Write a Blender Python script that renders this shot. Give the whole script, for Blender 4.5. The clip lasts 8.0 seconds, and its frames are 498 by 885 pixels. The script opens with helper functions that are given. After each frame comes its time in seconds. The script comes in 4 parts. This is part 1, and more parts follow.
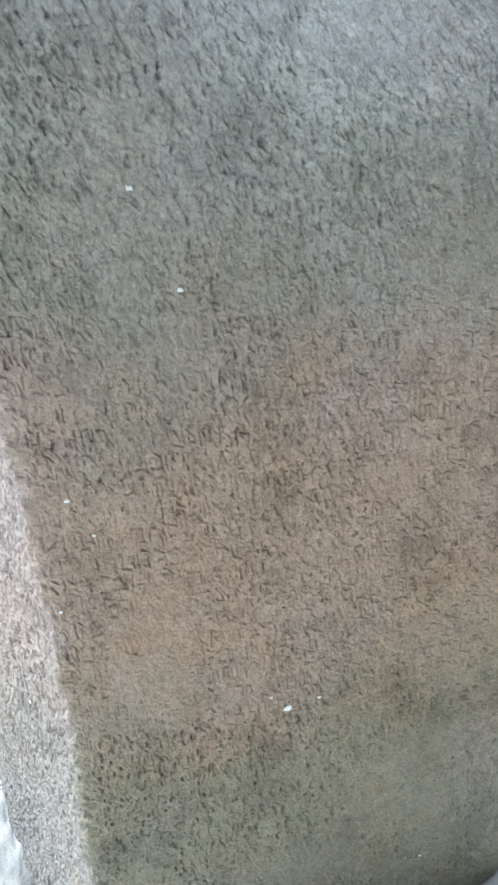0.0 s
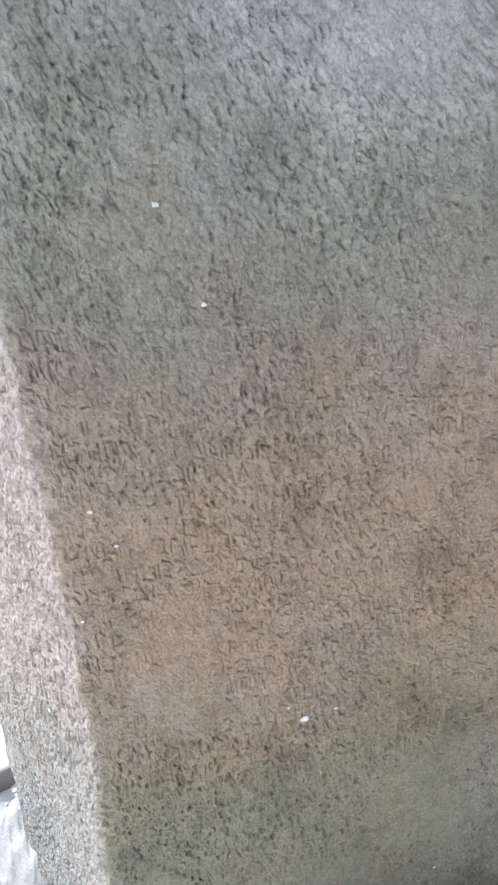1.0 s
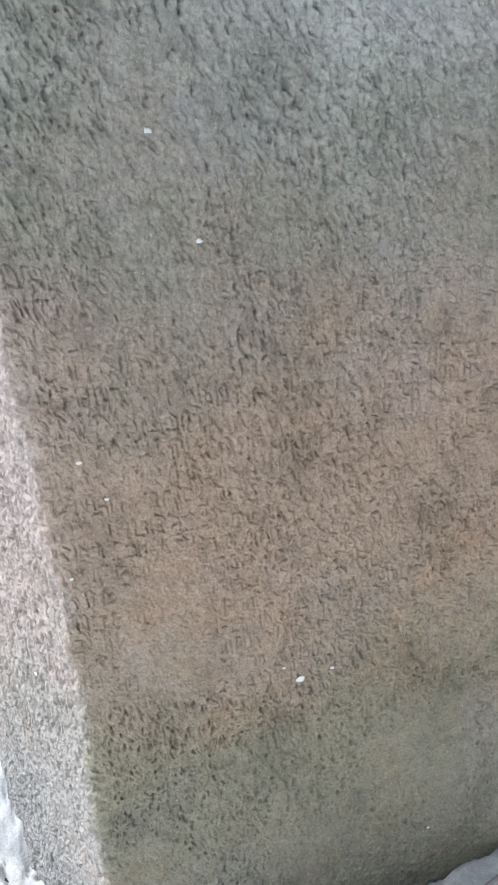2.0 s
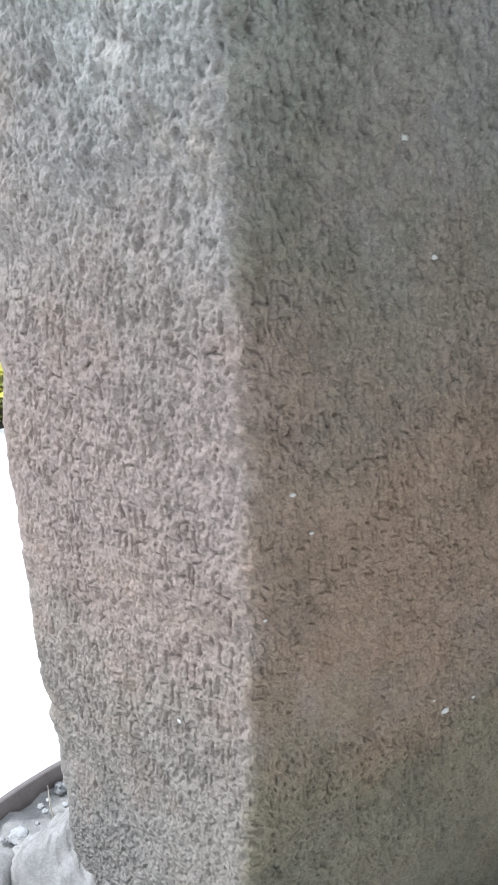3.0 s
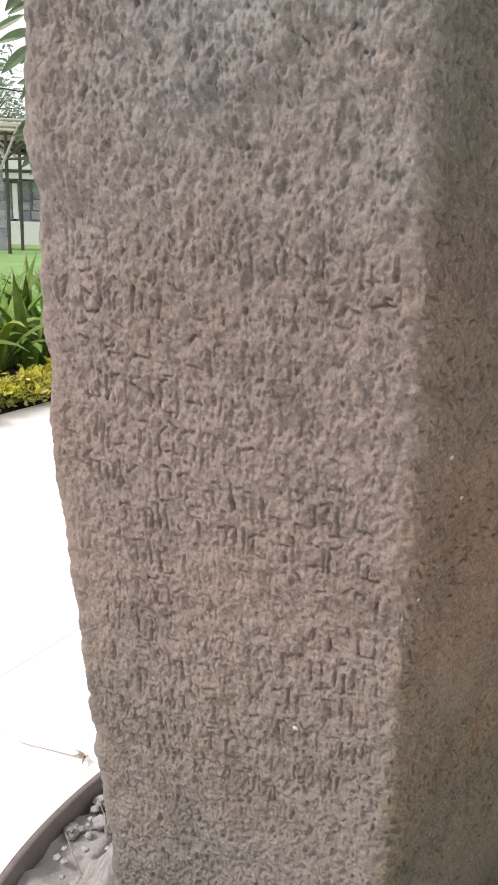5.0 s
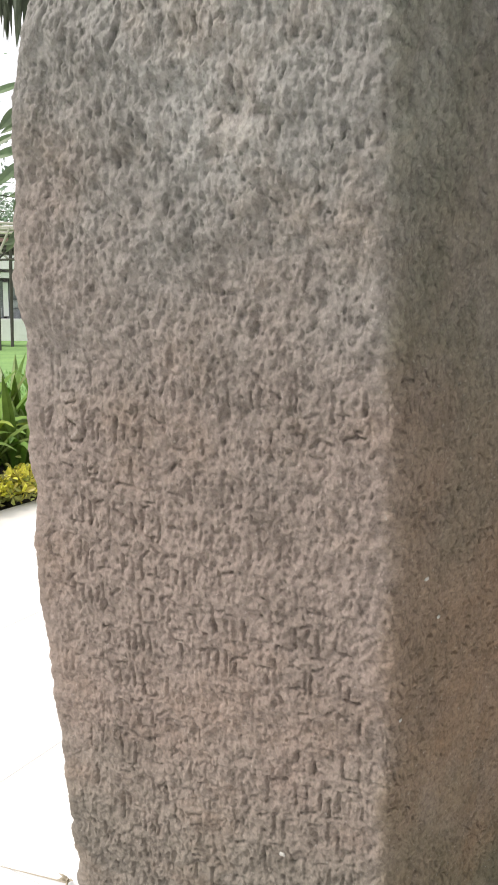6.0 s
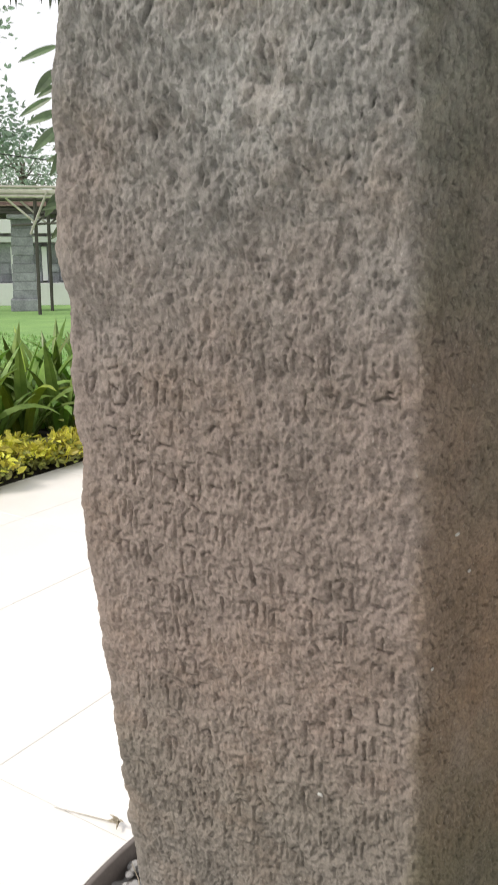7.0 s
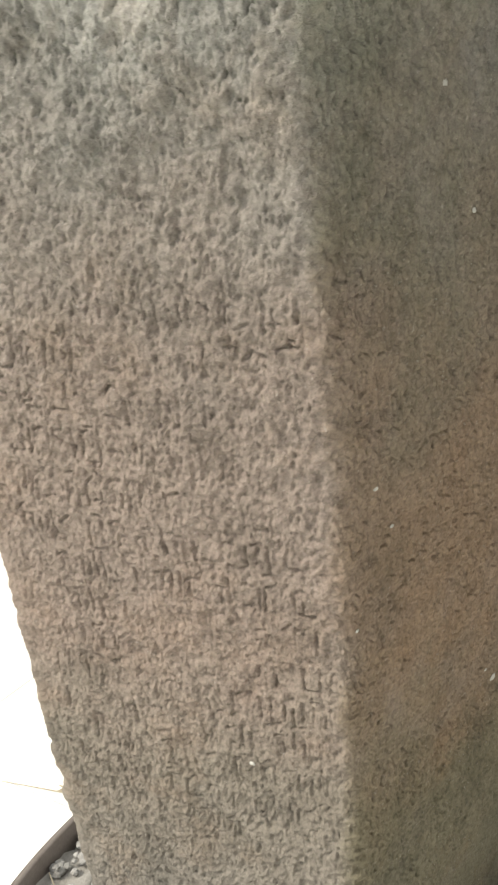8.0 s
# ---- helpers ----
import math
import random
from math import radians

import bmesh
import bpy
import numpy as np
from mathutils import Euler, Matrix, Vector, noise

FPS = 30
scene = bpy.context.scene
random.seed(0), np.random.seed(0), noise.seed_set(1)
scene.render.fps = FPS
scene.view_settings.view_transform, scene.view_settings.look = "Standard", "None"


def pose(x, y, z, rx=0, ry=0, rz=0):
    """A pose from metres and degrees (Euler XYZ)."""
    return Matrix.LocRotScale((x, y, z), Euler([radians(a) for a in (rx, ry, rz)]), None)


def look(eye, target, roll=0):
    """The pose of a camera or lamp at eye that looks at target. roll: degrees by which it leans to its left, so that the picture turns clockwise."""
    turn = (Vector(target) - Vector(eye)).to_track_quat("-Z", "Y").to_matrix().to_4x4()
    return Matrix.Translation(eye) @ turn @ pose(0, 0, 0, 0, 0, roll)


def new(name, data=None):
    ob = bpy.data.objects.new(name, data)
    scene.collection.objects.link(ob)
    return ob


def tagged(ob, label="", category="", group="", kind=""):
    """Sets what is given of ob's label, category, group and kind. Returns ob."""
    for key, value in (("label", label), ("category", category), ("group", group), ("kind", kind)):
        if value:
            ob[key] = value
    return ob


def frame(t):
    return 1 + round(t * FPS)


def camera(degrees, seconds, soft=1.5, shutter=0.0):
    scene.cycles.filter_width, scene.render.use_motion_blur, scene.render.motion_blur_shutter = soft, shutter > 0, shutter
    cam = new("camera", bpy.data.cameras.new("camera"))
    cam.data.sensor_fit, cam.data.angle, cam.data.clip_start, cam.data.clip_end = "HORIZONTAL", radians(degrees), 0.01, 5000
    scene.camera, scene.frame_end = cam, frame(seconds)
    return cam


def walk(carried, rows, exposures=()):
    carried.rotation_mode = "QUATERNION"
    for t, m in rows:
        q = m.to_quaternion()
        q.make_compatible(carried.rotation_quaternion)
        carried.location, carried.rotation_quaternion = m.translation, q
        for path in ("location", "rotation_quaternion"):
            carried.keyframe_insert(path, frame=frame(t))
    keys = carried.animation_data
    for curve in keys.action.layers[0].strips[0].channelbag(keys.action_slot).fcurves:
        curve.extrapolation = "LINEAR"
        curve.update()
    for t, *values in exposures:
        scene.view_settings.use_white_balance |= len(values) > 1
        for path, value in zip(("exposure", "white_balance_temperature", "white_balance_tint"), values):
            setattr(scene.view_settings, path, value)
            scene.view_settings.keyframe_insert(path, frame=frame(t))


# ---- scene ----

cam = camera(34.1, 8.0, soft=1.5, shutter=0.2)
METRES, EYE, TILT, LEAN, TURN = 1.35, 1.43, -16.5, -1.5, 0.0
ROWS = [
    (0.0, 0.0, 0.0, 0.0, 0.0, 0.0, -0.0),
    (0.5, -0.0116, -0.0225, 0.0123, 1.07, 1.31, 0.34),
    (1.0, -0.0155, -0.0098, 0.0049, 0.49, 0.56, -0.31),
    (1.2, -0.0121, 0.0027, 0.0083, 0.82, -0.75, -0.88),
    (2.3, -0.0848, 0.0374, -0.0307, -2.0, -1.45, 0.28),
    (2.5, -0.1684, 0.0431, -0.024, -2.46, -1.66, 0.36),
    (3.0, -0.3664, 0.1272, -0.0005, -9.99, -0.99, -0.07),
    (3.2, -0.4246, 0.158, -0.0009, -11.81, -1.07, 0.33),
    (3.5, -0.5042, 0.211, -0.0063, -15.34, -0.62, 1.58),
    (4.0, -0.5952, 0.2852, -0.0192, -19.74, -1.63, 2.78),
    (4.2, -0.5946, 0.2886, -0.0104, -19.47, -2.81, 3.27),
    (5.3, -0.6307, 0.2934, -0.0019, -24.01, -0.46, 6.83),
    (5.5, -0.6327, 0.2851, 0.0033, -23.61, 1.89, 6.46),
    (6.0, -0.6188, 0.267, 0.0271, -23.82, 3.91, 7.14),
    (6.5, -0.6155, 0.2363, 0.0486, -23.51, 7.26, 6.82),
    (7.0, -0.6271, 0.2394, 0.0256, -20.98, 1.52, 7.61),
    (7.5, -0.6283, 0.237, -0.0056, -21.91, -1.4, 8.14),
    (8.0, -0.5545, 0.2732, 0.0244, -23.51, -2.43, 10.48),
]
EXPOSURES = [
    (0.0, 1.53, 5550, 6), (0.5, 1.56, 5550, 10), (1.0, 1.58, 5700, 11), (1.2, 1.54, 5700, 11), (2.3, 1.48, 5650, 10), (2.5, 1.31, 5700, 10), (3.0, 0.92, 5800, 11), (3.5, 0.59, 5800, 9), (4.0, 0.33, 6300, 21), (5.3, 0.35, 6950, 21), (5.5, 0.38, 7000, 20),
    (6.0, 0.41, 6950, 15), (6.5, 0.56, 6800, 11), (7.0, 0.11, 6950, 14), (7.5, -0.04, 7100, 12), (8.0, 0.54, 7400, 9),
]
walk(cam, [(t, pose(0, 0, EYE, TILT, LEAN, TURN) @ pose(METRES * x, METRES * y, METRES * z, 90 + pitch, roll, yaw)) for t, x, y, z, yaw, pitch, roll in ROWS], EXPOSURES)

# ---- world and sun: bright overcast ----
world = bpy.data.worlds.new("overcast_sky")
scene.world = world
world.use_nodes = True
wt = world.node_tree
bg = wt.nodes["Background"]
sky = wt.nodes.new("ShaderNodeTexSky")
sky.sky_type, sky.sun_disc = "NISHITA", False
sky.sun_elevation, sky.sun_rotation = radians(52), radians(-80)
cloud = wt.nodes.new("ShaderNodeMix")
cloud.data_type = "RGBA"
cloud.inputs["Factor"].default_value = 0.8
cloud.inputs["B"].default_value = (9.6, 10.0, 10.4, 1)
wt.links.new(sky.outputs["Color"], cloud.inputs["A"])
wt.links.new(cloud.outputs["Result"], bg.inputs["Color"])
bg.inputs["Strength"].default_value = 0.11

sun_data = bpy.data.lights.new("sun", "SUN")
sun_data.energy, sun_data.angle, sun_data.color = 2.2, radians(14), (1.0, 0.96, 0.9)
sun = new("sun", sun_data)
sun.matrix_world = look((-6.0, 1.6, 7.0), (0, 1.2, 0))


# ---- materials ----
def mat(name, rough=0.8, metal=0.0):
    m = bpy.data.materials.new(name)
    m.use_nodes = True
    nt = m.node_tree
    b = nt.nodes["Principled BSDF"]
    b.inputs["Roughness"].default_value, b.inputs["Metallic"].default_value = rough, metal
    return m, nt, b


def noise_node(nt, scale, detail=4.0, rough=0.6, where="Object", stretch=(1, 1, 1)):
    c = nt.nodes.new("ShaderNodeTexCoord")
    mp = nt.nodes.new("ShaderNodeMapping")
    mp.inputs["Scale"].default_value = stretch
    n = nt.nodes.new("ShaderNodeTexNoise")
    n.inputs["Scale"].default_value, n.inputs["Detail"].default_value, n.inputs["Roughness"].default_value = scale, detail, rough
    nt.links.new(c.outputs[where], mp.inputs["Vector"])
    nt.links.new(mp.outputs["Vector"], n.inputs["Vector"])
    return n.outputs["Fac"]


def ramp(nt, fac, stops):
    r = nt.nodes.new("ShaderNodeValToRGB")
    e = r.color_ramp.elements
    while len(e) < len(stops):
        e.new(0.5)
    for el, (pos, col) in zip(e, stops):
        el.position = pos
        el.color = (*col, 1) if len(col) == 3 else col
    nt.links.new(fac, r.inputs["Fac"])
    return r.outputs["Color"]


def mixc(nt, fac, a, b, blend="MIX"):
    m = nt.nodes.new("ShaderNodeMix")
    m.data_type, m.blend_type = "RGBA", blend
    for key, v in (("Factor", fac), ("A", a), ("B", b)):
        if isinstance(v, (int, float)):
            m.inputs[key].default_value = v
        elif isinstance(v, tuple):
            m.inputs[key].default_value = (*v, 1)
        else:
            nt.links.new(v, m.inputs[key])
    return m.outputs["Result"]


def math_node(nt, op, a, b=0.0, c=0.0):
    m = nt.nodes.new("ShaderNodeMath")
    m.operation = op
    for i, v in enumerate((a, b, c)):
        if isinstance(v, (int, float)):
            m.inputs[i].default_value = v
        else:
            nt.links.new(v, m.inputs[i])
    return m.outputs[0]


def bump(nt, b, fac, strength=0.4, dist=0.002):
    n = nt.nodes.new("ShaderNodeBump")
    n.inputs["Strength"].default_value, n.inputs["Distance"].default_value = strength, dist
    nt.links.new(fac, n.inputs["Height"])
    old = b.inputs["Normal"].links
    if old:
        nt.links.new(old[0].from_socket, n.inputs["Normal"])
    nt.links.new(n.outputs["Normal"], b.inputs["Normal"])


def simple(name, lo, hi, scale=20.0, rough=0.8, bumps=0.3, dist=0.003, metal=0.0, stretch=(1, 1, 1), vary=0.0):
    m, nt, b = mat(name, rough, metal)
    col = ramp(nt, noise_node(nt, scale, 6, 0.65, stretch=stretch), [(0.3, lo), (0.72, hi)])
    col = mixc(nt, 0.35, col, ramp(nt, noise_node(nt, scale * 7, 3, 0.6, stretch=stretch), [(0.3, lo), (0.7, hi)]))
    if vary:
        info = nt.nodes.new("ShaderNodeObjectInfo")
        isl = nt.nodes.new("ShaderNodeNewGeometry")
        s = math_node(nt, "ADD", info.outputs["Random"], isl.outputs["Random Per Island"])
        s = math_node(nt, "FRACT", s)
        hs = nt.nodes.new("ShaderNodeHueSaturation")
        nt.links.new(math_node(nt, "MULTIPLY_ADD", s, vary * 2, 1 - vary), hs.inputs["Value"])
        nt.links.new(col, hs.inputs["Color"])
        col = hs.outputs["Color"]
    nt.links.new(col, b.inputs["Base Color"])
    bump(nt, b, noise_node(nt, scale * 5, 4, 0.6, stretch=stretch), bumps, dist)
    return m


def stone_material():
    """Weathered andesite: brown weathering bands below, grey-green lichen above, dark and pale mineral specks; the
    front's shade is tinted in.
    """
    m, nt, b = mat("weathered_andesite", 0.92)
    b.inputs["Specular IOR Level"].default_value = 0.25
    tc = nt.nodes.new("ShaderNodeTexCoord")
    sep = nt.nodes.new("ShaderNodeSeparateXYZ")
    nt.links.new(tc.outputs["Object"], sep.inputs[0])
    big = noise_node(nt, 2.6, 6, 0.62)
    mid = noise_node(nt, 11, 5, 0.65)
    z = math_node(nt, "MULTIPLY_ADD", big, 0.85, math_node(nt, "ADD", sep.outputs["Z"], -0.425))
    z = math_node(nt, "MULTIPLY_ADD", mid, 0.24, math_node(nt, "ADD", z, -0.12))
    zf = math_node(nt, "DIVIDE", z, 2.0)
    base = ramp(nt, zf, [(0.05, (0.26, 0.248, 0.215)), (0.25, (0.275, 0.248, 0.205)), (0.42, (0.33, 0.272, 0.23)), (0.56, (0.318, 0.268, 0.233)),
                         (0.74, (0.285, 0.278, 0.255)), (0.87, (0.40, 0.402, 0.378))])
    rust = ramp(nt, noise_node(nt, 5.5, 5, 0.7), [(0.52, (0, 0, 0)), (0.72, (1, 1, 1))])
    base = mixc(nt, math_node(nt, "MULTIPLY", rust, 0.24), base, (0.34, 0.215, 0.125))
    damp = ramp(nt, noise_node(nt, 7.5, 6, 0.7, stretch=(1, 1, 0.6)), [(0.5, (1, 1, 1)), (0.68, (0.66, 0.67, 0.66))])
    base = mixc(nt, 0.8, base, damp, "MULTIPLY")
    grain = ramp(nt, noise_node(nt, 160, 4, 0.7), [(0.25, (0.62, 0.62, 0.62)), (0.5, (1, 1, 1)), (0.75, (1.25, 1.25, 1.22))])
    base = mixc(nt, 0.85, base, grain, "MULTIPLY")
    blot = ramp(nt, noise_node(nt, 38, 5, 0.7), [(0.3, (0.7, 0.69, 0.68)), (0.5, (1, 1, 1)), (0.72, (1.16, 1.16, 1.15))])
    base = mixc(nt, 0.8, base, blot, "MULTIPLY")
    # ochre tone of the broad front face, with its weaker light darkened into the colour
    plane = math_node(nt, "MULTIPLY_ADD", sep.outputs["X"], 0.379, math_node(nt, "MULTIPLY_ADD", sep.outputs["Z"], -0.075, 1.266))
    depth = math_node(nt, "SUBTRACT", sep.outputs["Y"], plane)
    ochre_shade_mask = ramp(nt, math_node(nt, "MULTIPLY_ADD", noise_node(nt, 9, 4, 0.6), 0.03, math_node(nt, "MULTIPLY_ADD", depth, 1.0, 0.06)), [(0.078, (1, 1, 1)), (0.1, (0, 0, 0))])
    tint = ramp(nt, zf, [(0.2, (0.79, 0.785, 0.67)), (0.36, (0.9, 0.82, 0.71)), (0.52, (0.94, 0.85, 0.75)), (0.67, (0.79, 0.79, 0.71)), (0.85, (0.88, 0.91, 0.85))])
    base = mixc(nt, ochre_shade_mask, mixc(nt, 1.0, base, (1.0, 0.985, 1.03), "MULTIPLY"), mixc(nt, 1.0, base, tint, "MULTIPLY"))
    # dark lichen dots in loose drifts, and pale mineral grains
    drift = ramp(nt, noise_node(nt, 8, 5, 0.65), [(0.38, (0.25, 0.25, 0.25)), (0.62, (1, 1, 1))])
    dots = ramp(nt, noise_node(nt, 120, 3, 0.6, stretch=(1, 1, 0.75)), [(0.55, (0, 0, 0)), (0.66, (1, 1, 1))])
    base = mixc(nt, math_node(nt, "MULTIPLY", math_node(nt, "MULTIPLY", dots, drift), 0.4), base, (0.085, 0.075, 0.062))
    grains = ramp(nt, noise_node(nt, 210, 2, 0.5), [(0.66, (0, 0, 0)), (0.74, (1, 1, 1))])
    base = mixc(nt, math_node(nt, "MULTIPLY", grains, 0.35), base, (0.52, 0.5, 0.47))
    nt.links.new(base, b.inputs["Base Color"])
    bump(nt, b, noise_node(nt, 75, 4, 0.6), 0.45, 0.014)
    bump(nt, b, noise_node(nt, 190, 5, 0.7), 0.75, 0.006)
    bump(nt, b, noise_node(nt, 560, 3, 0.65), 0.5, 0.002)
    return m


STONE = stone_material()
FLECK = simple("pale_lime_fleck", (0.42, 0.42, 0.4), (0.62, 0.62, 0.6), 200)
MORTAR = simple("grey_mortar", (0.21, 0.206, 0.193), (0.42, 0.412, 0.393), 30, 0.95, 0.5, 0.005)
RUBBLE = simple("broken_mortar_rubble", (0.24, 0.24, 0.235), (0.46, 0.46, 0.45), 45, 0.95, 0.7, 0.006, vary=0.25)
SOIL = simple("dark_damp_soil", (0.02, 0.017, 0.014), (0.07, 0.06, 0.05), 30, 0.95, 0.6, 0.01)
RIM = simple("dark_brown_steel_rim", (0.12, 0.102, 0.093), (0.21, 0.185, 0.17), 18, 0.5, 0.25, 0.002)
STRAW = simple("dry_straw", (0.26, 0.23, 0.17), (0.46, 0.41, 0.31), 60, 0.8)
GROUT = simple("pale_grout", (0.52, 0.51, 0.5), (0.64, 0.63, 0.61), 40, 0.9)


def tile_material():
    m, nt, b = mat("white_glazed_tile", 0.25)
    col = ramp(nt, noise_node(nt, 3, 5, 0.6), [(0.3, (0.81, 0.8, 0.775)), (0.7, (0.86, 0.85, 0.83))])
    col = mixc(nt, 0.5, col, ramp(nt, noise_node(nt, 60, 3, 0.6), [(0.3, (0.95, 0.95, 0.94)), (0.7, (1, 1, 1))]), "MULTIPLY")
    info = nt.nodes.new("ShaderNodeObjectInfo")
    hs = nt.nodes.new("ShaderNodeHueSaturation")
    nt.links.new(math_node(nt, "MULTIPLY_ADD", info.outputs["Random"], 0.06, 0.97), hs.inputs["Value"])
    nt.links.new(col, hs.inputs["Color"])
    nt.links.new(hs.outputs["Color"], b.inputs["Base Color"])
    nt.links.new(ramp(nt, noise_node(nt, 6, 4, 0.6), [(0.35, (0.38, 0.38, 0.38)), (0.7, (0.55, 0.55, 0.55))]), b.inputs["Roughness"])
    return m


TILE = tile_material()


def leaf_material(name, lo, hi, scale=8.0, rough=0.45, vary=0.3, through_light=0.25):
    m, nt, b = mat(name, rough)
    col = ramp(nt, noise_node(nt, scale, 4, 0.6), [(0.3, lo), (0.7, hi)])
    g = nt.nodes.new("ShaderNodeNewGeometry")
    info = nt.nodes.new("ShaderNodeObjectInfo")
    s = math_node(nt, "FRACT", math_node(nt, "ADD", g.outputs["Random Per Island"], info.outputs["Random"]))
    hs = nt.nodes.new("ShaderNodeHueSaturation")
    nt.links.new(math_node(nt, "MULTIPLY_ADD", s, vary * 2, 1 - vary), hs.inputs["Value"])
    nt.links.new(math_node(nt, "MULTIPLY_ADD", s, 0.03, 0.485), hs.inputs["Hue"])
    nt.links.new(col, hs.inputs["Color"])
    nt.links.new(hs.outputs["Color"], b.inputs["Base Color"])
    t = nt.nodes.new("ShaderNodeBsdfTranslucent")
    nt.links.new(hs.outputs["Color"], t.inputs["Color"])
    mx = nt.nodes.new("ShaderNodeMixShader")
    mx.inputs[0].default_value = through_light
    nt.links.new(b.outputs[0], mx.inputs[1])
    nt.links.new(t.outputs[0], mx.inputs[2])
    nt.links.new(mx.outputs[0], nt.nodes["Material Output"].inputs["Surface"])
    return m


LILY = leaf_material("strap_leaf_green", (0.17, 0.3, 0.07), (0.38, 0.53, 0.14), 6, 0.35, 0.35, 0.45)
LILY_YELLOW = leaf_material("strap_leaf_yellow_green", (0.3, 0.45, 0.06), (0.46, 0.6, 0.11), 6, 0.4, 0.25, 0.4)
GOLD = leaf_material("golden_shrub_leaf", (0.5, 0.5, 0.06), (0.85, 0.78, 0.14), 30, 0.4, 0.4)
# darker leaf for the shrub's lower part, its shade set in the colour
GOLD_LOW = leaf_material("shaded_shrub_leaf", (0.2, 0.24, 0.06), (0.42, 0.43, 0.12), 30, 0.45, 0.4)
BRANCH_LEAF = leaf_material("long_green_leaf", (0.09, 0.13, 0.075), (0.17, 0.25, 0.12), 10)
BANANA = leaf_material("tattered_palm_leaf", (0.09, 0.105, 0.085), (0.22, 0.24, 0.2), 5, 0.6)
# far leaves: pale, greyed green with the garden haze mixed into the colour
TREE_LEAF = leaf_material("hazed_tree_leaf", (0.26, 0.36, 0.28), (0.46, 0.56, 0.46), 2, 0.6, 0.4, 0.45)
BLADE = leaf_material("lawn_blade", (0.19, 0.36, 0.11), (0.32, 0.52, 0.18), 1, 0.6)
BARK = simple("grey_brown_bark", (0.10, 0.085, 0.065), (0.22, 0.19, 0.15), 12, 0.95, 0.8, 0.01, stretch=(1, 1, 0.25))
TWIG = simple("green_brown_twig", (0.12, 0.11, 0.05), (0.22, 0.2, 0.1), 30)
WALL_WHITE = simple("white_limewashed_wall", (0.76, 0.77, 0.78), (0.86, 0.87, 0.88), 3, 0.9, 0.3, 0.004)
WALL_PALE = simple("pale_cream_wall", (0.6, 0.56, 0.52), (0.74, 0.71, 0.68), 3, 0.9)
STONE_GREY = simple("grey_masonry", (0.13, 0.135, 0.15), (0.42, 0.43, 0.47), 4, 0.9, 0.6, 0.01, vary=0.3)
DARKGAP = simple("dark_window_glass", (0.05, 0.055, 0.065), (0.12, 0.125, 0.14), 2, 0.3)
ROOFTILE = simple("brown_clay_roof_tile", (0.16, 0.11, 0.09), (0.36, 0.27, 0.23), 5, 0.85, 0.4, 0.008, vary=0.3)
BAMBOO = simple("weathered_bamboo", (0.42, 0.38, 0.33), (0.68, 0.65, 0.6), 6, 0.7, 0.3, 0.003, vary=0.25)
DARKWOOD = simple("dark_weathered_timber", (0.05, 0.045, 0.04), (0.13, 0.12, 0.11), 8, 0.8, 0.4, 0.004, vary=0.2)
CABLE = simple("black_cable_sheath", (0.015, 0.015, 0.016), (0.035, 0.035, 0.036), 30, 0.6)


def ground_material():
    m, nt, b = mat("mown_lawn", 0.95)
    col = ramp(nt, noise_node(nt, 1.2, 6, 0.65), [(0.3, (0.19, 0.36, 0.12)), (0.7, (0.29, 0.5, 0.17))])
    col = mixc(nt, 0.6, col, ramp(nt, noise_node(nt, 40, 4, 0.7), [(0.3, (0.65, 0.65, 0.6)), (0.7, (1.15, 1.15, 1.1))]), "MULTIPLY")
    nt.links.new(col, b.inputs["Base Color"])
    bump(nt, b, noise_node(nt, 60, 4, 0.7), 0.8, 0.03)
    return m


LAWN = ground_material()


# ---- mesh helpers ----
def mesh_from(name, verts, faces, material, smooth=False):
    me = bpy.data.meshes.new(name)
    me.from_pydata(verts, [], faces)
    me.materials.append(material)
    if smooth:
        me.polygons.foreach_set("use_smooth", [True] * len(me.polygons))
    me.update()
    return me


def add_mesh(name, me, parent=None, label=""):
    ob = new(name, me)
    ob.parent = parent
    return tagged(ob, label)


def part(name, bm, material, parent=None, label="", smooth=False):
    me = bpy.data.meshes.new(name)
    bmesh.ops.recalc_face_normals(bm, faces=bm.faces)
    bm.to_mesh(me)
    bm.free()
    me.materials.append(material)
    if smooth:
        me.polygons.foreach_set("use_smooth", [True] * len(me.polygons))
    return add_mesh(name, me, parent, label)


def empty(name, at, rz=0.0):
    ob = new(name)
    ob.matrix_basis = pose(*at, 0, 0, rz)
    ob.empty_display_size = 0.1
    return ob


def box(bm, c, s, bevel=0.0, m=None):
    r = bmesh.ops.create_cube(bm, size=1.0, matrix=(m or Matrix()) @ Matrix.Translation(c) @ Matrix.Diagonal((*s, 1)))
    if bevel:
        edges = {e for v in r["verts"] for e in v.link_edges}
        bmesh.ops.bevel(bm, geom=list(edges), offset=bevel, segments=2, affect="EDGES", profile=0.7)


def tube(bm, pts, radii, sides=8):
    """A tapered tube along a line of points."""
    rings = []
    for i, p in enumerate(pts):
        p = Vector(p)
        d = (Vector(pts[min(i + 1, len(pts) - 1)]) - Vector(pts[max(i - 1, 0)])).normalized()
        q = d.to_track_quat("Z", "Y").to_matrix()
        r = radii[i] if isinstance(radii, (list, tuple)) else radii
        rings.append([bm.verts.new(p + q @ Vector((r * math.cos(a), r * math.sin(a), 0))) for a in (2 * math.pi * k / sides for k in range(sides))])
    for a, b in zip(rings, rings[1:]):
        for k in range(sides):
            bm.faces.new((a[k], a[(k + 1) % sides], b[(k + 1) % sides], b[k]))
    bm.faces.new(rings[0][::-1])
    bm.faces.new(rings[-1])


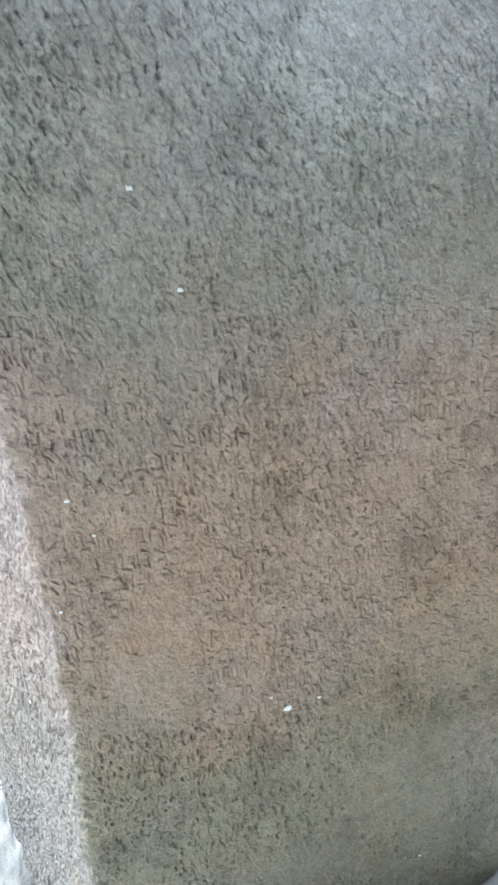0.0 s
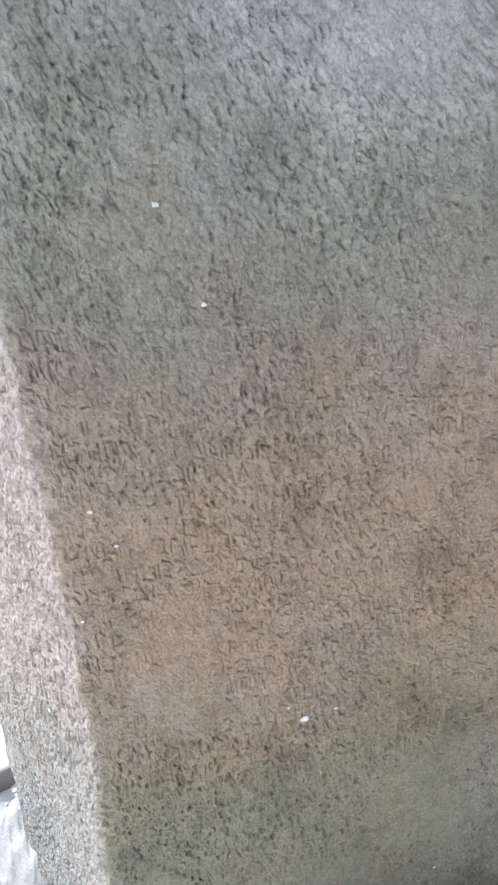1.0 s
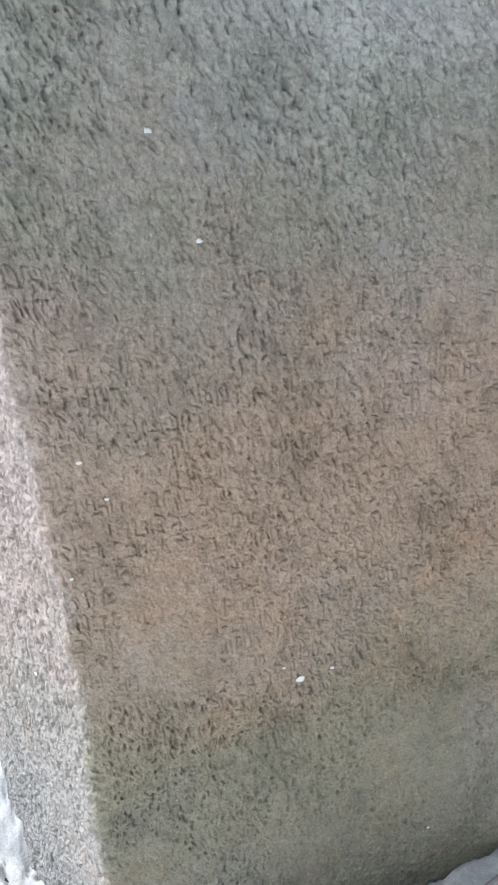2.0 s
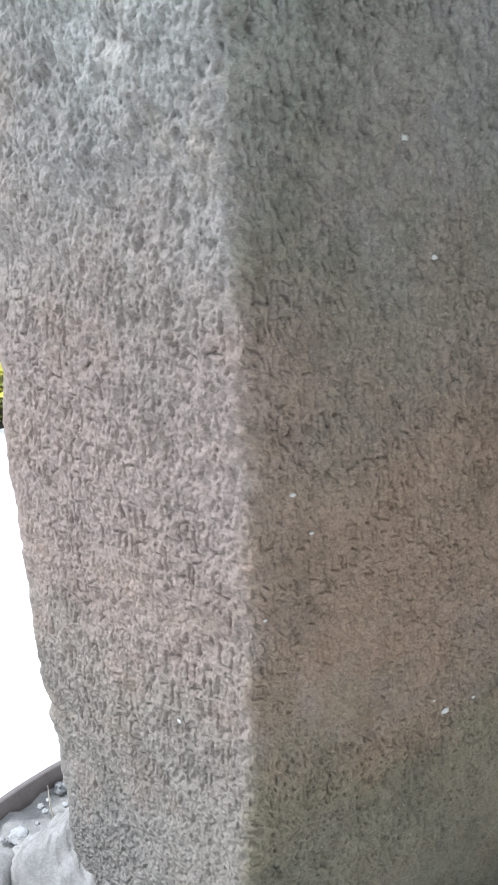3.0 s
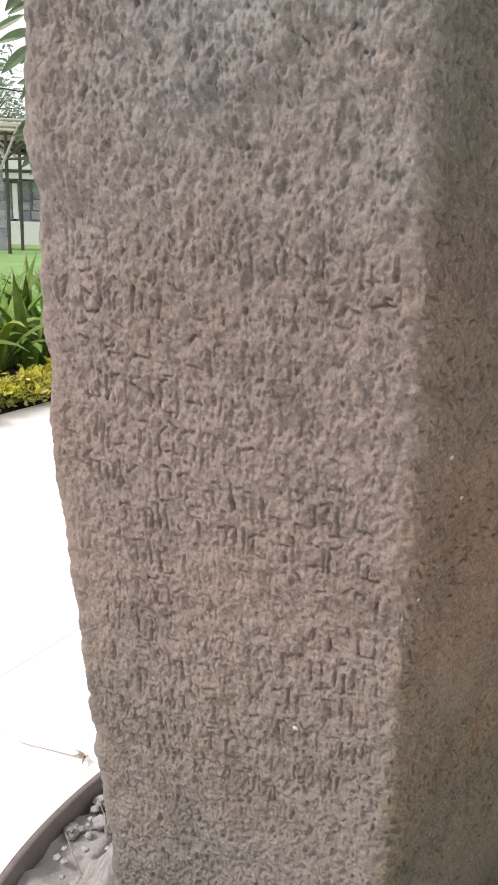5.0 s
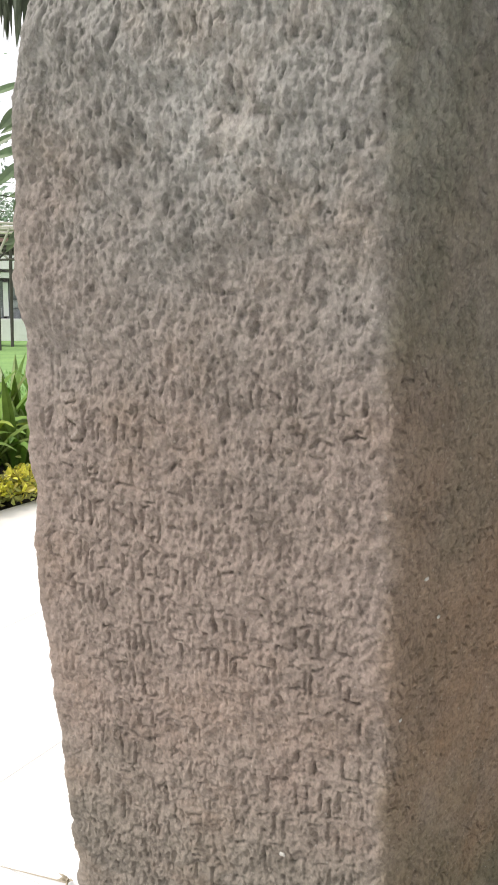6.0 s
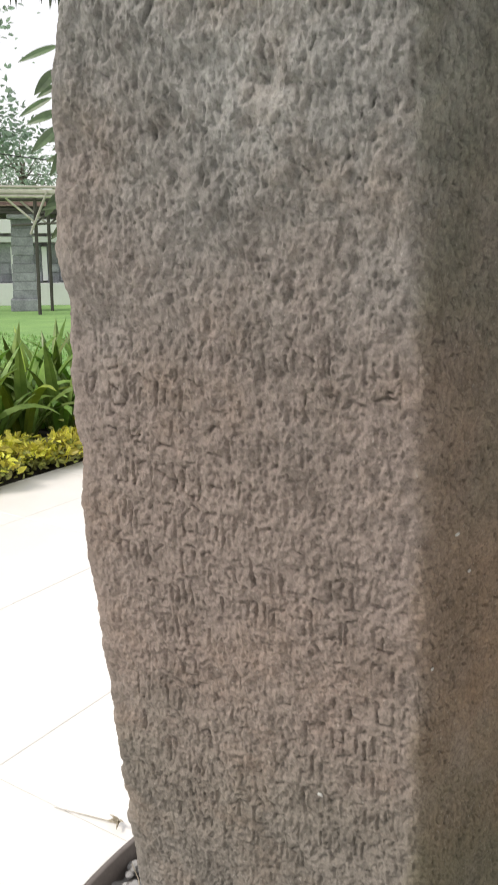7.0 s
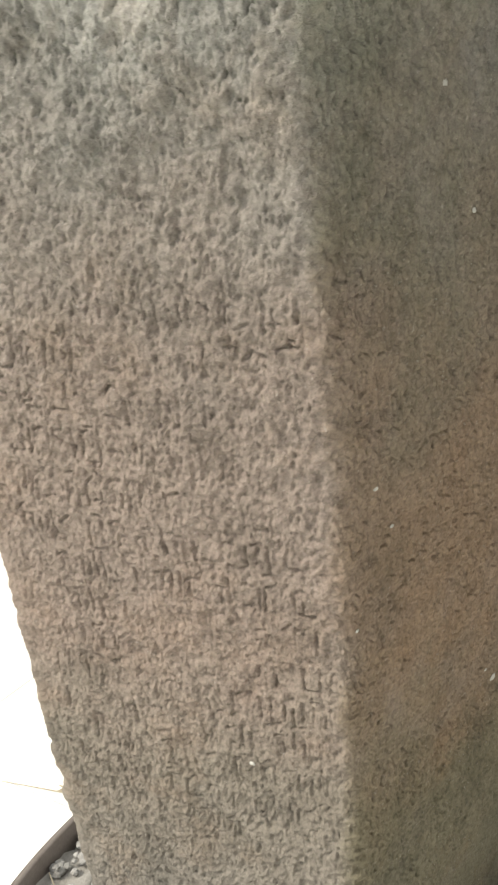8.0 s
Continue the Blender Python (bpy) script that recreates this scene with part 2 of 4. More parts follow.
def strap_leaf(bm, root, heading, length, width, lean, droop, fold=0.25, n=9, tip=1.0):
    """A long folded leaf blade that rises and bends over; two skins give it its thickness."""
    side = Vector((-math.sin(heading), math.cos(heading), 0))
    p, ang = Vector(root), lean
    rows = []
    for i in range(n + 1):
        f = i / n
        w = width * (0.55 + 0.9 * f) * (1 - f ** 2.4 * tip) if f < 0.5 else width * 1.0 * (1 - ((f - 0.42) / 0.58) ** 2.2 * tip)
        w = max(w, width * 0.02)
        d = Vector((math.cos(heading) * math.sin(ang), math.sin(heading) * math.sin(ang), math.cos(ang)))
        up = d.cross(side).normalized()
        rows.append([bm.verts.new(p + side * w * 0.5 + up * w * -fold), bm.verts.new(p), bm.verts.new(p - side * w * 0.5 + up * w * -fold), bm.verts.new(p + up * max(0.0025, w * 0.05))])
        p = p + d * (length / n)
        ang += droop / n * (0.4 + 1.2 * f)
    for a, b in zip(rows, rows[1:]):
        bm.faces.new((a[0], a[1], b[1], b[0]))
        bm.faces.new((a[1], a[2], b[2], b[1]))
        bm.faces.new((a[3], a[0], b[0], b[3]))
        bm.faces.new((a[2], a[3], b[3], b[2]))
    bm.faces.new((rows[-1][0], rows[-1][1], rows[-1][2], rows[-1][3]))


def small_leaves(centres, rng, size, normal_up=0.6, shape=2.2):
    """Many small pointed leaves as one joined mesh: six-sided, cupped."""
    n = len(centres)
    d = rng.normal(size=(n, 3))
    d[:, 2] = np.abs(d[:, 2]) * normal_up
    d /= np.linalg.norm(d, axis=1)[:, None]
    up = rng.normal(size=(n, 3)) + np.array([0, 0, 0.8])
    s = np.cross(d, up)
    s /= np.linalg.norm(s, axis=1)[:, None] + 1e-9
    k = np.cross(s, d)
    L = size * rng.uniform(0.6, 1.3, n)[:, None]
    W = L / shape
    v = np.stack([centres, centres + d * L * 0.35 + s * W * 0.5 + k * L * 0.08, centres + d * L * 0.7 + s * W * 0.36 + k * L * 0.05, centres + d * L - k * L * 0.08,
                  centres + d * L * 0.7 - s * W * 0.36 + k * L * 0.05, centres + d * L * 0.35 - s * W * 0.5 + k * L * 0.08], 1).reshape(-1, 3)
    f = [(6 * i, 6 * i + 1, 6 * i + 2, 6 * i + 3) for i in range(n)] + [(6 * i, 6 * i + 3, 6 * i + 4, 6 * i + 5) for i in range(n)]
    return v, f


# ---- value noise for relief ----
def by_rows(fn):
    """Work through large grids a few rows at a time."""
    def run(first, *rest):
        if first.shape[0] <= 40:
            return fn(first, *rest)
        cut = lambda v, i: v[i:i + 40] if isinstance(v, np.ndarray) and v.shape[0] == first.shape[0] else v
        return np.concatenate([fn(first[i:i + 40], *[cut(v, i) for v in rest]) for i in range(0, first.shape[0], 40)])
    return run


def hash3(i, j, k, seed):
    i, j, k = (np.asarray(v).astype(np.uint32) for v in (i, j, k))
    h = i * np.uint32(374761393) + j * np.uint32(668265263) + k * np.uint32(2147483647) + np.uint32(seed * 974711)
    h = (h ^ (h >> np.uint32(13))) * np.uint32(1274126177)
    h = (h ^ (h >> np.uint32(16))) * np.uint32(2246822519)
    return ((h ^ (h >> np.uint32(15))) & np.uint32(0xFFFFFF)).astype(np.float32) / np.float32(0xFFFFFF)


@by_rows
def vnoise(p, scale, seed=0):
    q = p * scale
    i = np.floor(q).astype(np.int64)
    f = (q - i).astype(np.float32)
    f = f * f * (3 - 2 * f)
    g = 1 - f
    out = 0
    for a in (0, 1):
        for b in (0, 1):
            for c in (0, 1):
                w = (f[..., 0] if a else g[..., 0]) * (f[..., 1] if b else g[..., 1]) * (f[..., 2] if c else g[..., 2])
                out = out + w * hash3(i[..., 0] + a + 1000, i[..., 1] + b + 1000, i[..., 2] + c + 1000, seed)
    return out * 2 - 1


def fbm(p, scale, octaves=3, seed=0):
    out, amp = 0, 1.0
    for o in range(octaves):
        out = out + amp * vnoise(p, scale * 2 ** o, seed + o * 7)
        amp *= 0.5
    return out


def sstep(a, b, x):
    t = np.clip((x - a) / (b - a), 0, 1)
    return t * t * (3 - 2 * t)


# ---- the inscribed standing stone ----
TOP, FOOT = 1.96, -0.14


def stone_corners(z):
    """The four corners of the stone's section at the heights z: front-left, back-left, back-right, front-right."""
    q = z - 0.8
    a = np.stack([-0.288 - 0.108 * q - 0.046 * q * q, 1.098 - 0.112 * q], -1)
    d = np.stack([-0.640 - 0.072 * q + 0.012 * q * q, 1.480 - 0.150 * q], -1)
    d = d + (0.024 * sstep(0.7, 1.1, z) - 0.010 - 0.03 * sstep(0.6, 0.1, z))[:, None] * np.array([-0.68, 0.73])
    d = d + (0.015 * sstep(0.5, 0.8, z) * (1 - sstep(0.92, 1.08, z)))[:, None] * np.array([-0.68, 0.73])
    d = d + (np.clip((0.16 - z) / 0.3, 0, 1) ** 2)[:, None] * np.array([-0.07, 0.05])
    d = d + (1 - sstep(0.3, 0.55, z))[:, None] * np.array([0.007, 0.046])
    a = a + (np.clip((0.2 - z) / 0.3, 0, 1) ** 2)[:, None] * np.array([-0.03, -0.015])
    shoulder = np.clip((z - 1.47) / 0.28, 0, 2) ** 2.2
    d = d + (a - d) * np.clip(shoulder * 0.21, 0, 0.8)[:, None]
    b = a + np.array([0.925, 0.352]) * 1.0
    b = b - np.array([0.925, 0.352]) * (0.16 * np.clip((0.06 - z) / 0.2, 0, 1.2) ** 1.5 + 0.35 * np.clip(shoulder * 0.22, 0, 1))[:, None]
    c = b + (d - a) * 0.95 + np.array([0.05, 0.03])
    return np.stack([a, d, c, b], 1)


def section_weights():
    """Samples round the section as weights of the four corners, with rounded corners; and the side each sample lies on."""
    n_edge, arc, cut = (350, 26, 26, 460), (14, 12, 6, 8), ((0.04, 0.02), (0.07, 0.07), (0.08, 0.1), (0.05, 0.1))
    W, side, run = [], [], []
    for e in range(4):
        i, j = e, (e + 1) % 4
        start = cut[i][0] if e != 3 else cut[3][1]
        stop = {0: cut[1][1], 1: cut[2][0], 2: cut[3][0], 3: cut[0][1]}[e]
        for k in range(n_edge[e]):
            q = k / (n_edge[e] - 1)
            if e == 3:
                q = 1 - (1 - q) * (0.55 + 0.45 * (1 - q))
            f = start + (1 - start - stop) * q
            w = np.zeros(4)
            w[i], w[j] = 1 - f, f
            W.append(w), side.append(e), run.append(f)
        nxt = (j + 1) % 4
        p0, p1 = np.zeros(4), np.zeros(4)
        p0[i], p0[j] = stop, 1 - stop
        s2 = {1: cut[1][0], 2: cut[2][1], 3: cut[3][1], 0: cut[0][0]}[j]
        if j == 1:
            s2 = 0.07
        if j == 2:
            s2 = 0.08
        p1[j], p1[nxt] = 1 - s2, s2
        mid = np.zeros(4)
        mid[j] = 1
        for k in range(1, arc[j]):
            t = k / arc[j]
            W.append((1 - t) ** 2 * p0 + 2 * t * (1 - t) * mid + t * t * p1)
            side.append(e if t < 0.5 else j), run.append(1 - stop * (1 - t) if t < 0.5 else s2 * t)
    return np.array(W), np.array(side), np.array(run)


STROKES = ((0.18, 0.2, 0.18, 0.76, 0.52), (0.82, 0.2, 0.82, 0.72, 0.5), (0.18, 0.76, 0.5, 0.84, 0.6), (0.5, 0.84, 0.82, 0.72, 0.58), (0.18, 0.2, 0.62, 0.18, 0.42),
           (0.5, 0.28, 0.5, 0.64, 0.4), (0.5, 0.46, 0.82, 0.5, 0.22), (0.28, 0.95, 0.6, 0.97, 0.16), (0.66, 0.3, 0.5, 0.64, 0.2))


@by_rows
def glyph_relief(u, z, pitch, cell, half, seed, z0, z1):
    """Rows of worn letters, each a few short cut strokes: depth 0 to 1."""
    zz = z + 0.005 * np.sin(u * 9 + seed)
    row = np.floor(zz / pitch).astype(np.int64)
    uu = u + 0.05 * hash3(row, row * 3, row * 0 + 5, seed)
    col = np.floor(uu / cell).astype(np.int64)
    a, b = uu / cell - col, zz / pitch - row
    out = np.zeros(u.shape)
    for k, (ax, ay, bx, by, share) in enumerate(STROKES):
        j = [0.2 * (hash3(row + 500, col + 500, row * 0 + 10 * k + i, seed) - 0.5) for i in range(4)]
        on = hash3(row + 900, col + 700, row * 0 + k, seed + 3) < share
        px, py = (a - ax - j[0]) * cell, (b - ay - j[1]) * pitch
        dx, dy = (bx - ax + 0.4 * j[2]) * cell, (by - ay + j[3]) * pitch
        t = np.clip((px * dx + py * dy) / (dx * dx + dy * dy), 0, 1)
        dist = np.hypot(px - t * dx, py - t * dy)
        out = np.maximum(out, on * (1 - sstep(half * 0.35, half * 1.3, dist)))
    return out * sstep(z0 - 0.03, z0 + 0.03, z) * (1 - sstep(z1 - 0.05, z1 + 0.05, z))


@by_rows
def pits(u, z, wide, tall, share, seed):
    """Scattered small hollows, one at most to a cell, each with its own size, lean and depth: 0 to 1."""
    x, y = u / wide, z / tall
    i, j = np.floor(x).astype(np.int64), np.floor(y).astype(np.int64)
    out = np.zeros(u.shape)
    for di in (-1, 0, 1):
        for dj in (-1, 0, 1):
            h = [hash3(i + di + 3000, j + dj + 3000, i * 0 + k, seed) for k in range(6)]
            px, py = x - i - di - h[0], y - j - dj - h[1]
            px = px + py * (h[4] - 0.5) * 1.2
            r = 0.18 + 0.34 * h[2] * h[2]
            out = np.maximum(out, (h[3] < share) * (0.4 + 0.6 * h[5]) * (1 - sstep(0.35, 1.15, np.hypot(px, py * 0.7) / r)))
    return out


def build_stone():
    W, side, run = section_weights()
    z = np.concatenate([np.linspace(FOOT, 1.86, 1250), 1.86 + 0.1 * np.sin(np.linspace(0.05, 1, 24) * math.pi / 2)])
    cor = stone_corners(z)
    cap = np.sqrt(np.clip(1 - ((z - 1.60) / (TOP - 1.60)).clip(0, 0.9995) ** 2.6, 0, 1))
    mid = cor.mean(1, keepdims=True)
    cor = mid + (cor - mid) * (0.25 + 0.75 * cap)[:, None, None]
    P = np.einsum("sk,zkc->zsc", W, cor)
    P = np.concatenate([P, np.broadcast_to(z[:, None, None], (*P.shape[:2], 1))], 2)
    du = np.roll(P, -1, 1) - np.roll(P, 1, 1)
    dz = np.gradient(P, axis=0)
    N = np.cross(dz, du)
    N /= np.linalg.norm(N, axis=2)[..., None]
    if (N[300, 90] @ (P[300, 90] - np.array([0.0, 1.5, 0.8]))) < 0:
        N = -N
    Z = P[..., 2]
    S, U = side[None, :], run[None, :]
    left, front = (S == 0) * 1.0, (S == 3) * 1.0
    u_left = U * 0.52
    u_front = (1 - U) * 1.0
    upper = sstep(1.22, 1.5, Z)
    h = 0.010 * fbm(P, 3.0, 2, 3)
    h = h + (0.0030 + 0.0030 * upper * left) * fbm(P, 17, 2, 11)
    broad = h
    edge = np.exp(-((u_left - 0.50) / 0.04) ** 2) * left + (S == 1) * np.exp(-(U / 0.1) ** 2)
    low = 1 - sstep(0.45, 0.7, Z)
    h = h + (0.0008 + 0.0010 * left + 0.0022 * upper * left + 0.0026 * upper * front) * fbm(P, 42, 3, 15)
    h = h + (0.0010 + 0.0006 * left) * vnoise(P * np.array([1, 1, 0.8]), 95, 21)
    h = h + (0.0012 + 0.0006 * left) * vnoise(P, 160, 31)
    h = h + 0.0012 * vnoise(P, 290, 33)
    u_face = left * u_left + front * (u_front + 2.0) + (1 - left - front) * 5.0
    wu, wz = 0.0024 * vnoise(P, 85, 81) + 0.0012 * vnoise(P, 220, 83), 0.0024 * vnoise(P, 85, 91) + 0.0012 * vnoise(P, 220, 93)
    u_w, z_w = u_face + wu, Z + wz
    patch = sstep(-0.55, 0.25, fbm(P, 6, 2, 43))
    h = h - (0.0028 * left + 0.0036 * front * (0.35 + 0.65 * patch)) * pits(u_w, z_w, 0.0075, 0.0105, 0.72, 101)
    h = h - (0.0037 * left + 0.0051 * front * (0.3 + 0.7 * patch)) * pits(u_w, z_w, 0.012, 0.018, 0.5, 103) * (1 + 0.4 * low)
    h = h - (0.0052 * left * upper + 0.0050 * front * upper) * pits(u_w + 1.6 * wu, z_w + 1.6 * wz, 0.015, 0.027, 0.6, 107)
    h = h - 0.0045 * left * pits(u_w + 2.5 * wu, z_w + 2.5 * wz, 0.036, 0.05, 0.35, 109) * sstep(-0.2, 0.5, fbm(P, 5, 2, 111))
    # fine winding grooves between the grains
    groove = sstep(0.78, 0.98, 1 - np.abs(vnoise(P * np.array([1, 1, 0.7]), 70, 25))) * sstep(-0.2, 0.5, vnoise(P, 30, 27))
    h = h - (0.0004 + 0.0010 * left) * groove
    worn = sstep(-0.75, 0.1, fbm(P, 9, 3, 51)) * (0.45 + 0.55 * sstep(-0.5, 0.2, vnoise(P, 55, 53)))
    worn = np.maximum(worn, np.exp(-((u_left - 0.12) / 0.08) ** 2 - ((Z - 0.91) / 0.06) ** 2) * left)
    gl = glyph_relief(u_left + wu * 0.6, Z + wz * 0.6, 0.060, 0.037, 0.0023, 7, 0.42, 1.24) * sstep(0.015, 0.035, u_left) * (1 - sstep(0.47, 0.5, u_left))
    gf = glyph_relief(u_front + wu * 0.6, Z + wz * 0.6, 0.040, 0.026, 0.0020, 17, 0.45, 1.3)
    h = h - gl * left * (0.0012 + 0.0040 * worn) - gf * front * 0.0037 * worn
    h = broad + (h - broad) * (1 - 0.6 * edge)
    # the front rolls back towards the crown
    h = h - front * sstep(0.02, 0.25, u_front) * 0.6 * np.clip(Z - 1.54, 0, 0.3) ** 2
    # a slanting scratch and two deep notches
    along = np.clip(((u_left - 0.365) * -0.065 + (Z - 1.065) * -0.045) / (0.065 ** 2 + 0.045 ** 2), 0, 1)
    off = np.hypot(u_left - 0.365 + 0.065 * along, Z - 1.065 + 0.045 * along)
    h = h - left * 0.006 * (1 - sstep(0.001, 0.0034, off))
    for cu, cz, wide, tall, deep in ((0.204, 1.203, 0.005, 0.011, 0.009), (0.178, 1.21, 0.0045, 0.010, 0.008), (0.100, 1.118, 0.013, 0.012, 0.007), (0.295, 0.74, 0.010, 0.016, 0.007),
                                     (0.225, 1.41, 0.012, 0.011, 0.008), (0.33, 1.05, 0.012, 0.008, 0.004), (0.17, 1.52, 0.02, 0.012, 0.008), (0.08, 1.33, 0.012, 0.02, 0.006)):
        h = h - left * deep * np.exp(-((u_left + wu - cu) / wide) ** 2 - ((Z + wz - cz) / tall) ** 2)
    # the chipped hollow near the back edge, and the swelling above it
    rim_dip = np.exp(-((Z - 1.245) / 0.05) ** 2)
    h = h - left * 0.013 * rim_dip * np.exp(-((u_left - 0.45) / 0.09) ** 2) - (S == 1) * 0.006 * rim_dip * np.exp(-(U / 0.12) ** 2)
    h = h + left * 0.010 * np.exp(-((Z - 1.34) / 0.05) ** 2 - ((u_left - 0.46) / 0.08) ** 2)
    # worn arris
    arris = np.exp(-(u_left / 0.03) ** 2) * left + np.exp(-(u_front / 0.025) ** 2) * front
    h = h - arris * 0.006 * np.clip(fbm(P, 14, 3, 61) + 0.15, -0.4, 1.0)
    h = h + edge * 0.0045 * fbm(P, 26, 3, 71)
    P = P + N * h[..., None]
    nz, ns = P.shape[:2]
    i = np.arange(nz - 1)[:, None] * ns
    k = np.arange(ns)[None, :]
    k2 = (k + 1) % ns
    quads = np.stack([i + k, i + ns + k, i + ns + k2, i + k2], -1).reshape(-1)
    corners = np.concatenate([quads, np.arange(ns), (nz - 1) * ns + np.arange(ns)[::-1]])
    count = len(quads) // 4
    me = bpy.data.meshes.new("inscribed_stone")
    me.vertices.add(nz * ns)
    me.vertices.foreach_set("co", P.reshape(-1).astype(np.float32))
    me.loops.add(len(corners))
    me.loops.foreach_set("vertex_index", corners.astype(np.int32))
    me.polygons.add(count + 2)
    me.polygons.foreach_set("loop_start", np.concatenate([np.arange(count) * 4, [4 * count, 4 * count + ns]]).astype(np.int32))
    me.polygons.foreach_set("use_smooth", np.ones(count + 2, dtype=bool))
    me.update(calc_edges=True)
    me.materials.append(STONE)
    ob = new("inscribed_stone", me)
    return tagged(ob, "tall weathered grey-brown stone slab carved with worn rows of script", "standing stone"), P, N


stele, SP, SN = build_stone()


STONE_SKIN = SP.reshape(-1, 3)


def fleck(x, y, z, r, squash=0.35):
    """A pale lime spot stuck to the stone's skin at the point nearest to the given place."""
    at = int(np.argmin(((STONE_SKIN - np.array([x, y, z])) ** 2).sum(1)))
    p, n = Vector(STONE_SKIN[at]), Vector(SN.reshape(-1, 3)[at])
    bm = bmesh.new()
    bmesh.ops.create_icosphere(bm, subdivisions=2, radius=r)
    for v in bm.verts:
        v.co += v.co.normalized() * r * 0.5 * noise.noise(v.co * (1.1 / r) + Vector((x * 50, z * 30, 0)))
        v.co.z *= squash
        v.co.x *= 1.35
    q = n.to_track_quat("Z", "Y").to_matrix().to_4x4()
    bmesh.ops.transform(bm, matrix=Matrix.Translation(p + n * r * 0.12) @ q, verts=bm.verts)
    part("lime_fleck", bm, FLECK, stele, "small pale lime fleck", True)


for args in ((-0.089, 1.135, 1.311, 0.0034), (-0.169, 1.125, 1.442, 0.0055, 0.08), (0.095, 1.252, 0.560, 0.0062, 0.12), (0.155, 1.27, 0.572, 0.0030), (-0.251, 1.095, 1.009, 0.0031),
             (-0.217, 1.111, 0.949, 0.0025), (-0.267, 1.101, 0.827, 0.0024), (-0.360, 1.237, 0.580, 0.0038), (0.064, 1.24, 0.59, 0.0026), (0.36, 1.42, 0.105, 0.0085, 0.12), (0.345, 1.41, 0.125, 0.003),
             (0.40, 1.43, 0.10, 0.0035), (0.382, 1.43, 0.098, 0.003)):
    fleck(*args)


# ---- ground, pit and floor ----
PIT, PIT_A, PIT_B = Vector((0.0146, 1.6435)), 0.91, 0.499
PF, PG = Vector((0.935, 0.354)), Vector((-0.354, 0.935))
GRID, TILE_W, ROW0, EDGE = radians(35.5), 0.77, 2.351, 4.45
GU, GN = Vector((math.cos(GRID), math.sin(GRID))), Vector((-math.sin(GRID), math.cos(GRID)))


def pit_point(grow, ang, z=0.0, share=1.0):
    """A point on the pit's oval, grown outwards by so many metres, or shrunk to a share of it."""
    p = PIT + PF * ((PIT_A + grow) * math.cos(ang) * share) + PG * ((PIT_B + grow) * math.sin(ang) * share)
    return Vector((p.x, p.y, z))


def pit_rho(x, y, grow=0.0):
    d = Vector((x, y)) - PIT
    return math.hypot(d.dot(PF) / (PIT_A + grow), d.dot(PG) / (PIT_B + grow))


def annulus(grows, z, sides=120):
    verts, faces = [], []
    for r in grows:
        verts += [pit_point(r, 2 * math.pi * k / sides, z) for k in range(sides)]
    for i in range(len(grows) - 1):
        for k in range(sides):
            a, b = i * sides + k, i * sides + (k + 1) % sides
            faces.append((a, a + sides, b + sides, b))
    return verts, faces


v, f = annulus((0.004, 0.6, 1.9, 4, 6, 9, 14, 22, 40, 80, 200, 600, 2000), -0.02)
tagged(new("ground", mesh_from("ground", v, f, LAWN)), "bright green mown lawn reaching away behind the bed", "lawn", kind="structure")
v, f = annulus((0.006, 0.3, 0.9, 1.5, 2.4), -0.007)
floor = tagged(new("floor", mesh_from("floor", v, f, GROUT)), "floor of large white glazed tiles with pale grey joints", "tiled floor", kind="structure")

# soil and mortar bedding under the stone
rng = np.random.default_rng(5)


def pit_sheet(shares, level, rough, material, name, label, category):
    bm = bmesh.new()
    rings = []
    for r in shares:
        ring = []
        for k in range(160):
            a = 2 * math.pi * k / 160
            p = pit_point(0.0, a, 0.0, r + (0.03 * noise.noise(Vector((math.cos(a), math.sin(a), r)) * 6) if r < 0.99 else 0))
            ring.append(bm.verts.new((p.x, p.y, level + noise.fractal(p * 11, 1.0, 2.0, 4) * rough - (0.03 if r == shares[0] and r > 0.1 else 0))))
        rings.append(ring)
    for a, b in zip(rings, rings[1:]):
        for k in range(160):
            bm.faces.new((a[k], a[(k + 1) % 160], b[(k + 1) % 160], b[k]))
    if shares[0] < 0.1:
        bm.faces.new(rings[0])
    tagged(part(name, bm, material, None, "", True), label, category, kind="structure")


pit_sheet(list(np.linspace(0.04, 1.0, 24)), -0.105, 0.012, SOIL, "pit_bed", "dark damp soil at the bottom of the stone's pit", "soil")
pit_sheet(list(np.linspace(0.80, 0.997, 12)), -0.05, 0.03, MORTAR, "mortar_bedding", "uneven grey mortar bedding along the pit's rim", "mortar")

# steel band round the pit
bm = bmesh.new()
prof = [(-0.014, 0.0015), (-0.010, 0.005), (0.000, 0.005), (0.003, 0.001), (0.003, -0.12), (-0.014, -0.12)]
loops = []
for k in range(120):
    a = 2 * math.pi * k / 120
    j = 0.0008 * math.sin(a * 7)
    loops.append([bm.verts.new(pit_point(r + j, a, z)) for r, z in prof])
for a, b in zip(loops, loops[1:] + loops[:1]):
    for k in range(len(prof)):
        bm.faces.new((a[k], b[k], b[(k + 1) % len(prof)], a[(k + 1) % len(prof)]))
tagged(part("pit_rim", bm, RIM, None, "", True), "dark brown steel band lining the round floor pit", "rim", kind="structure")


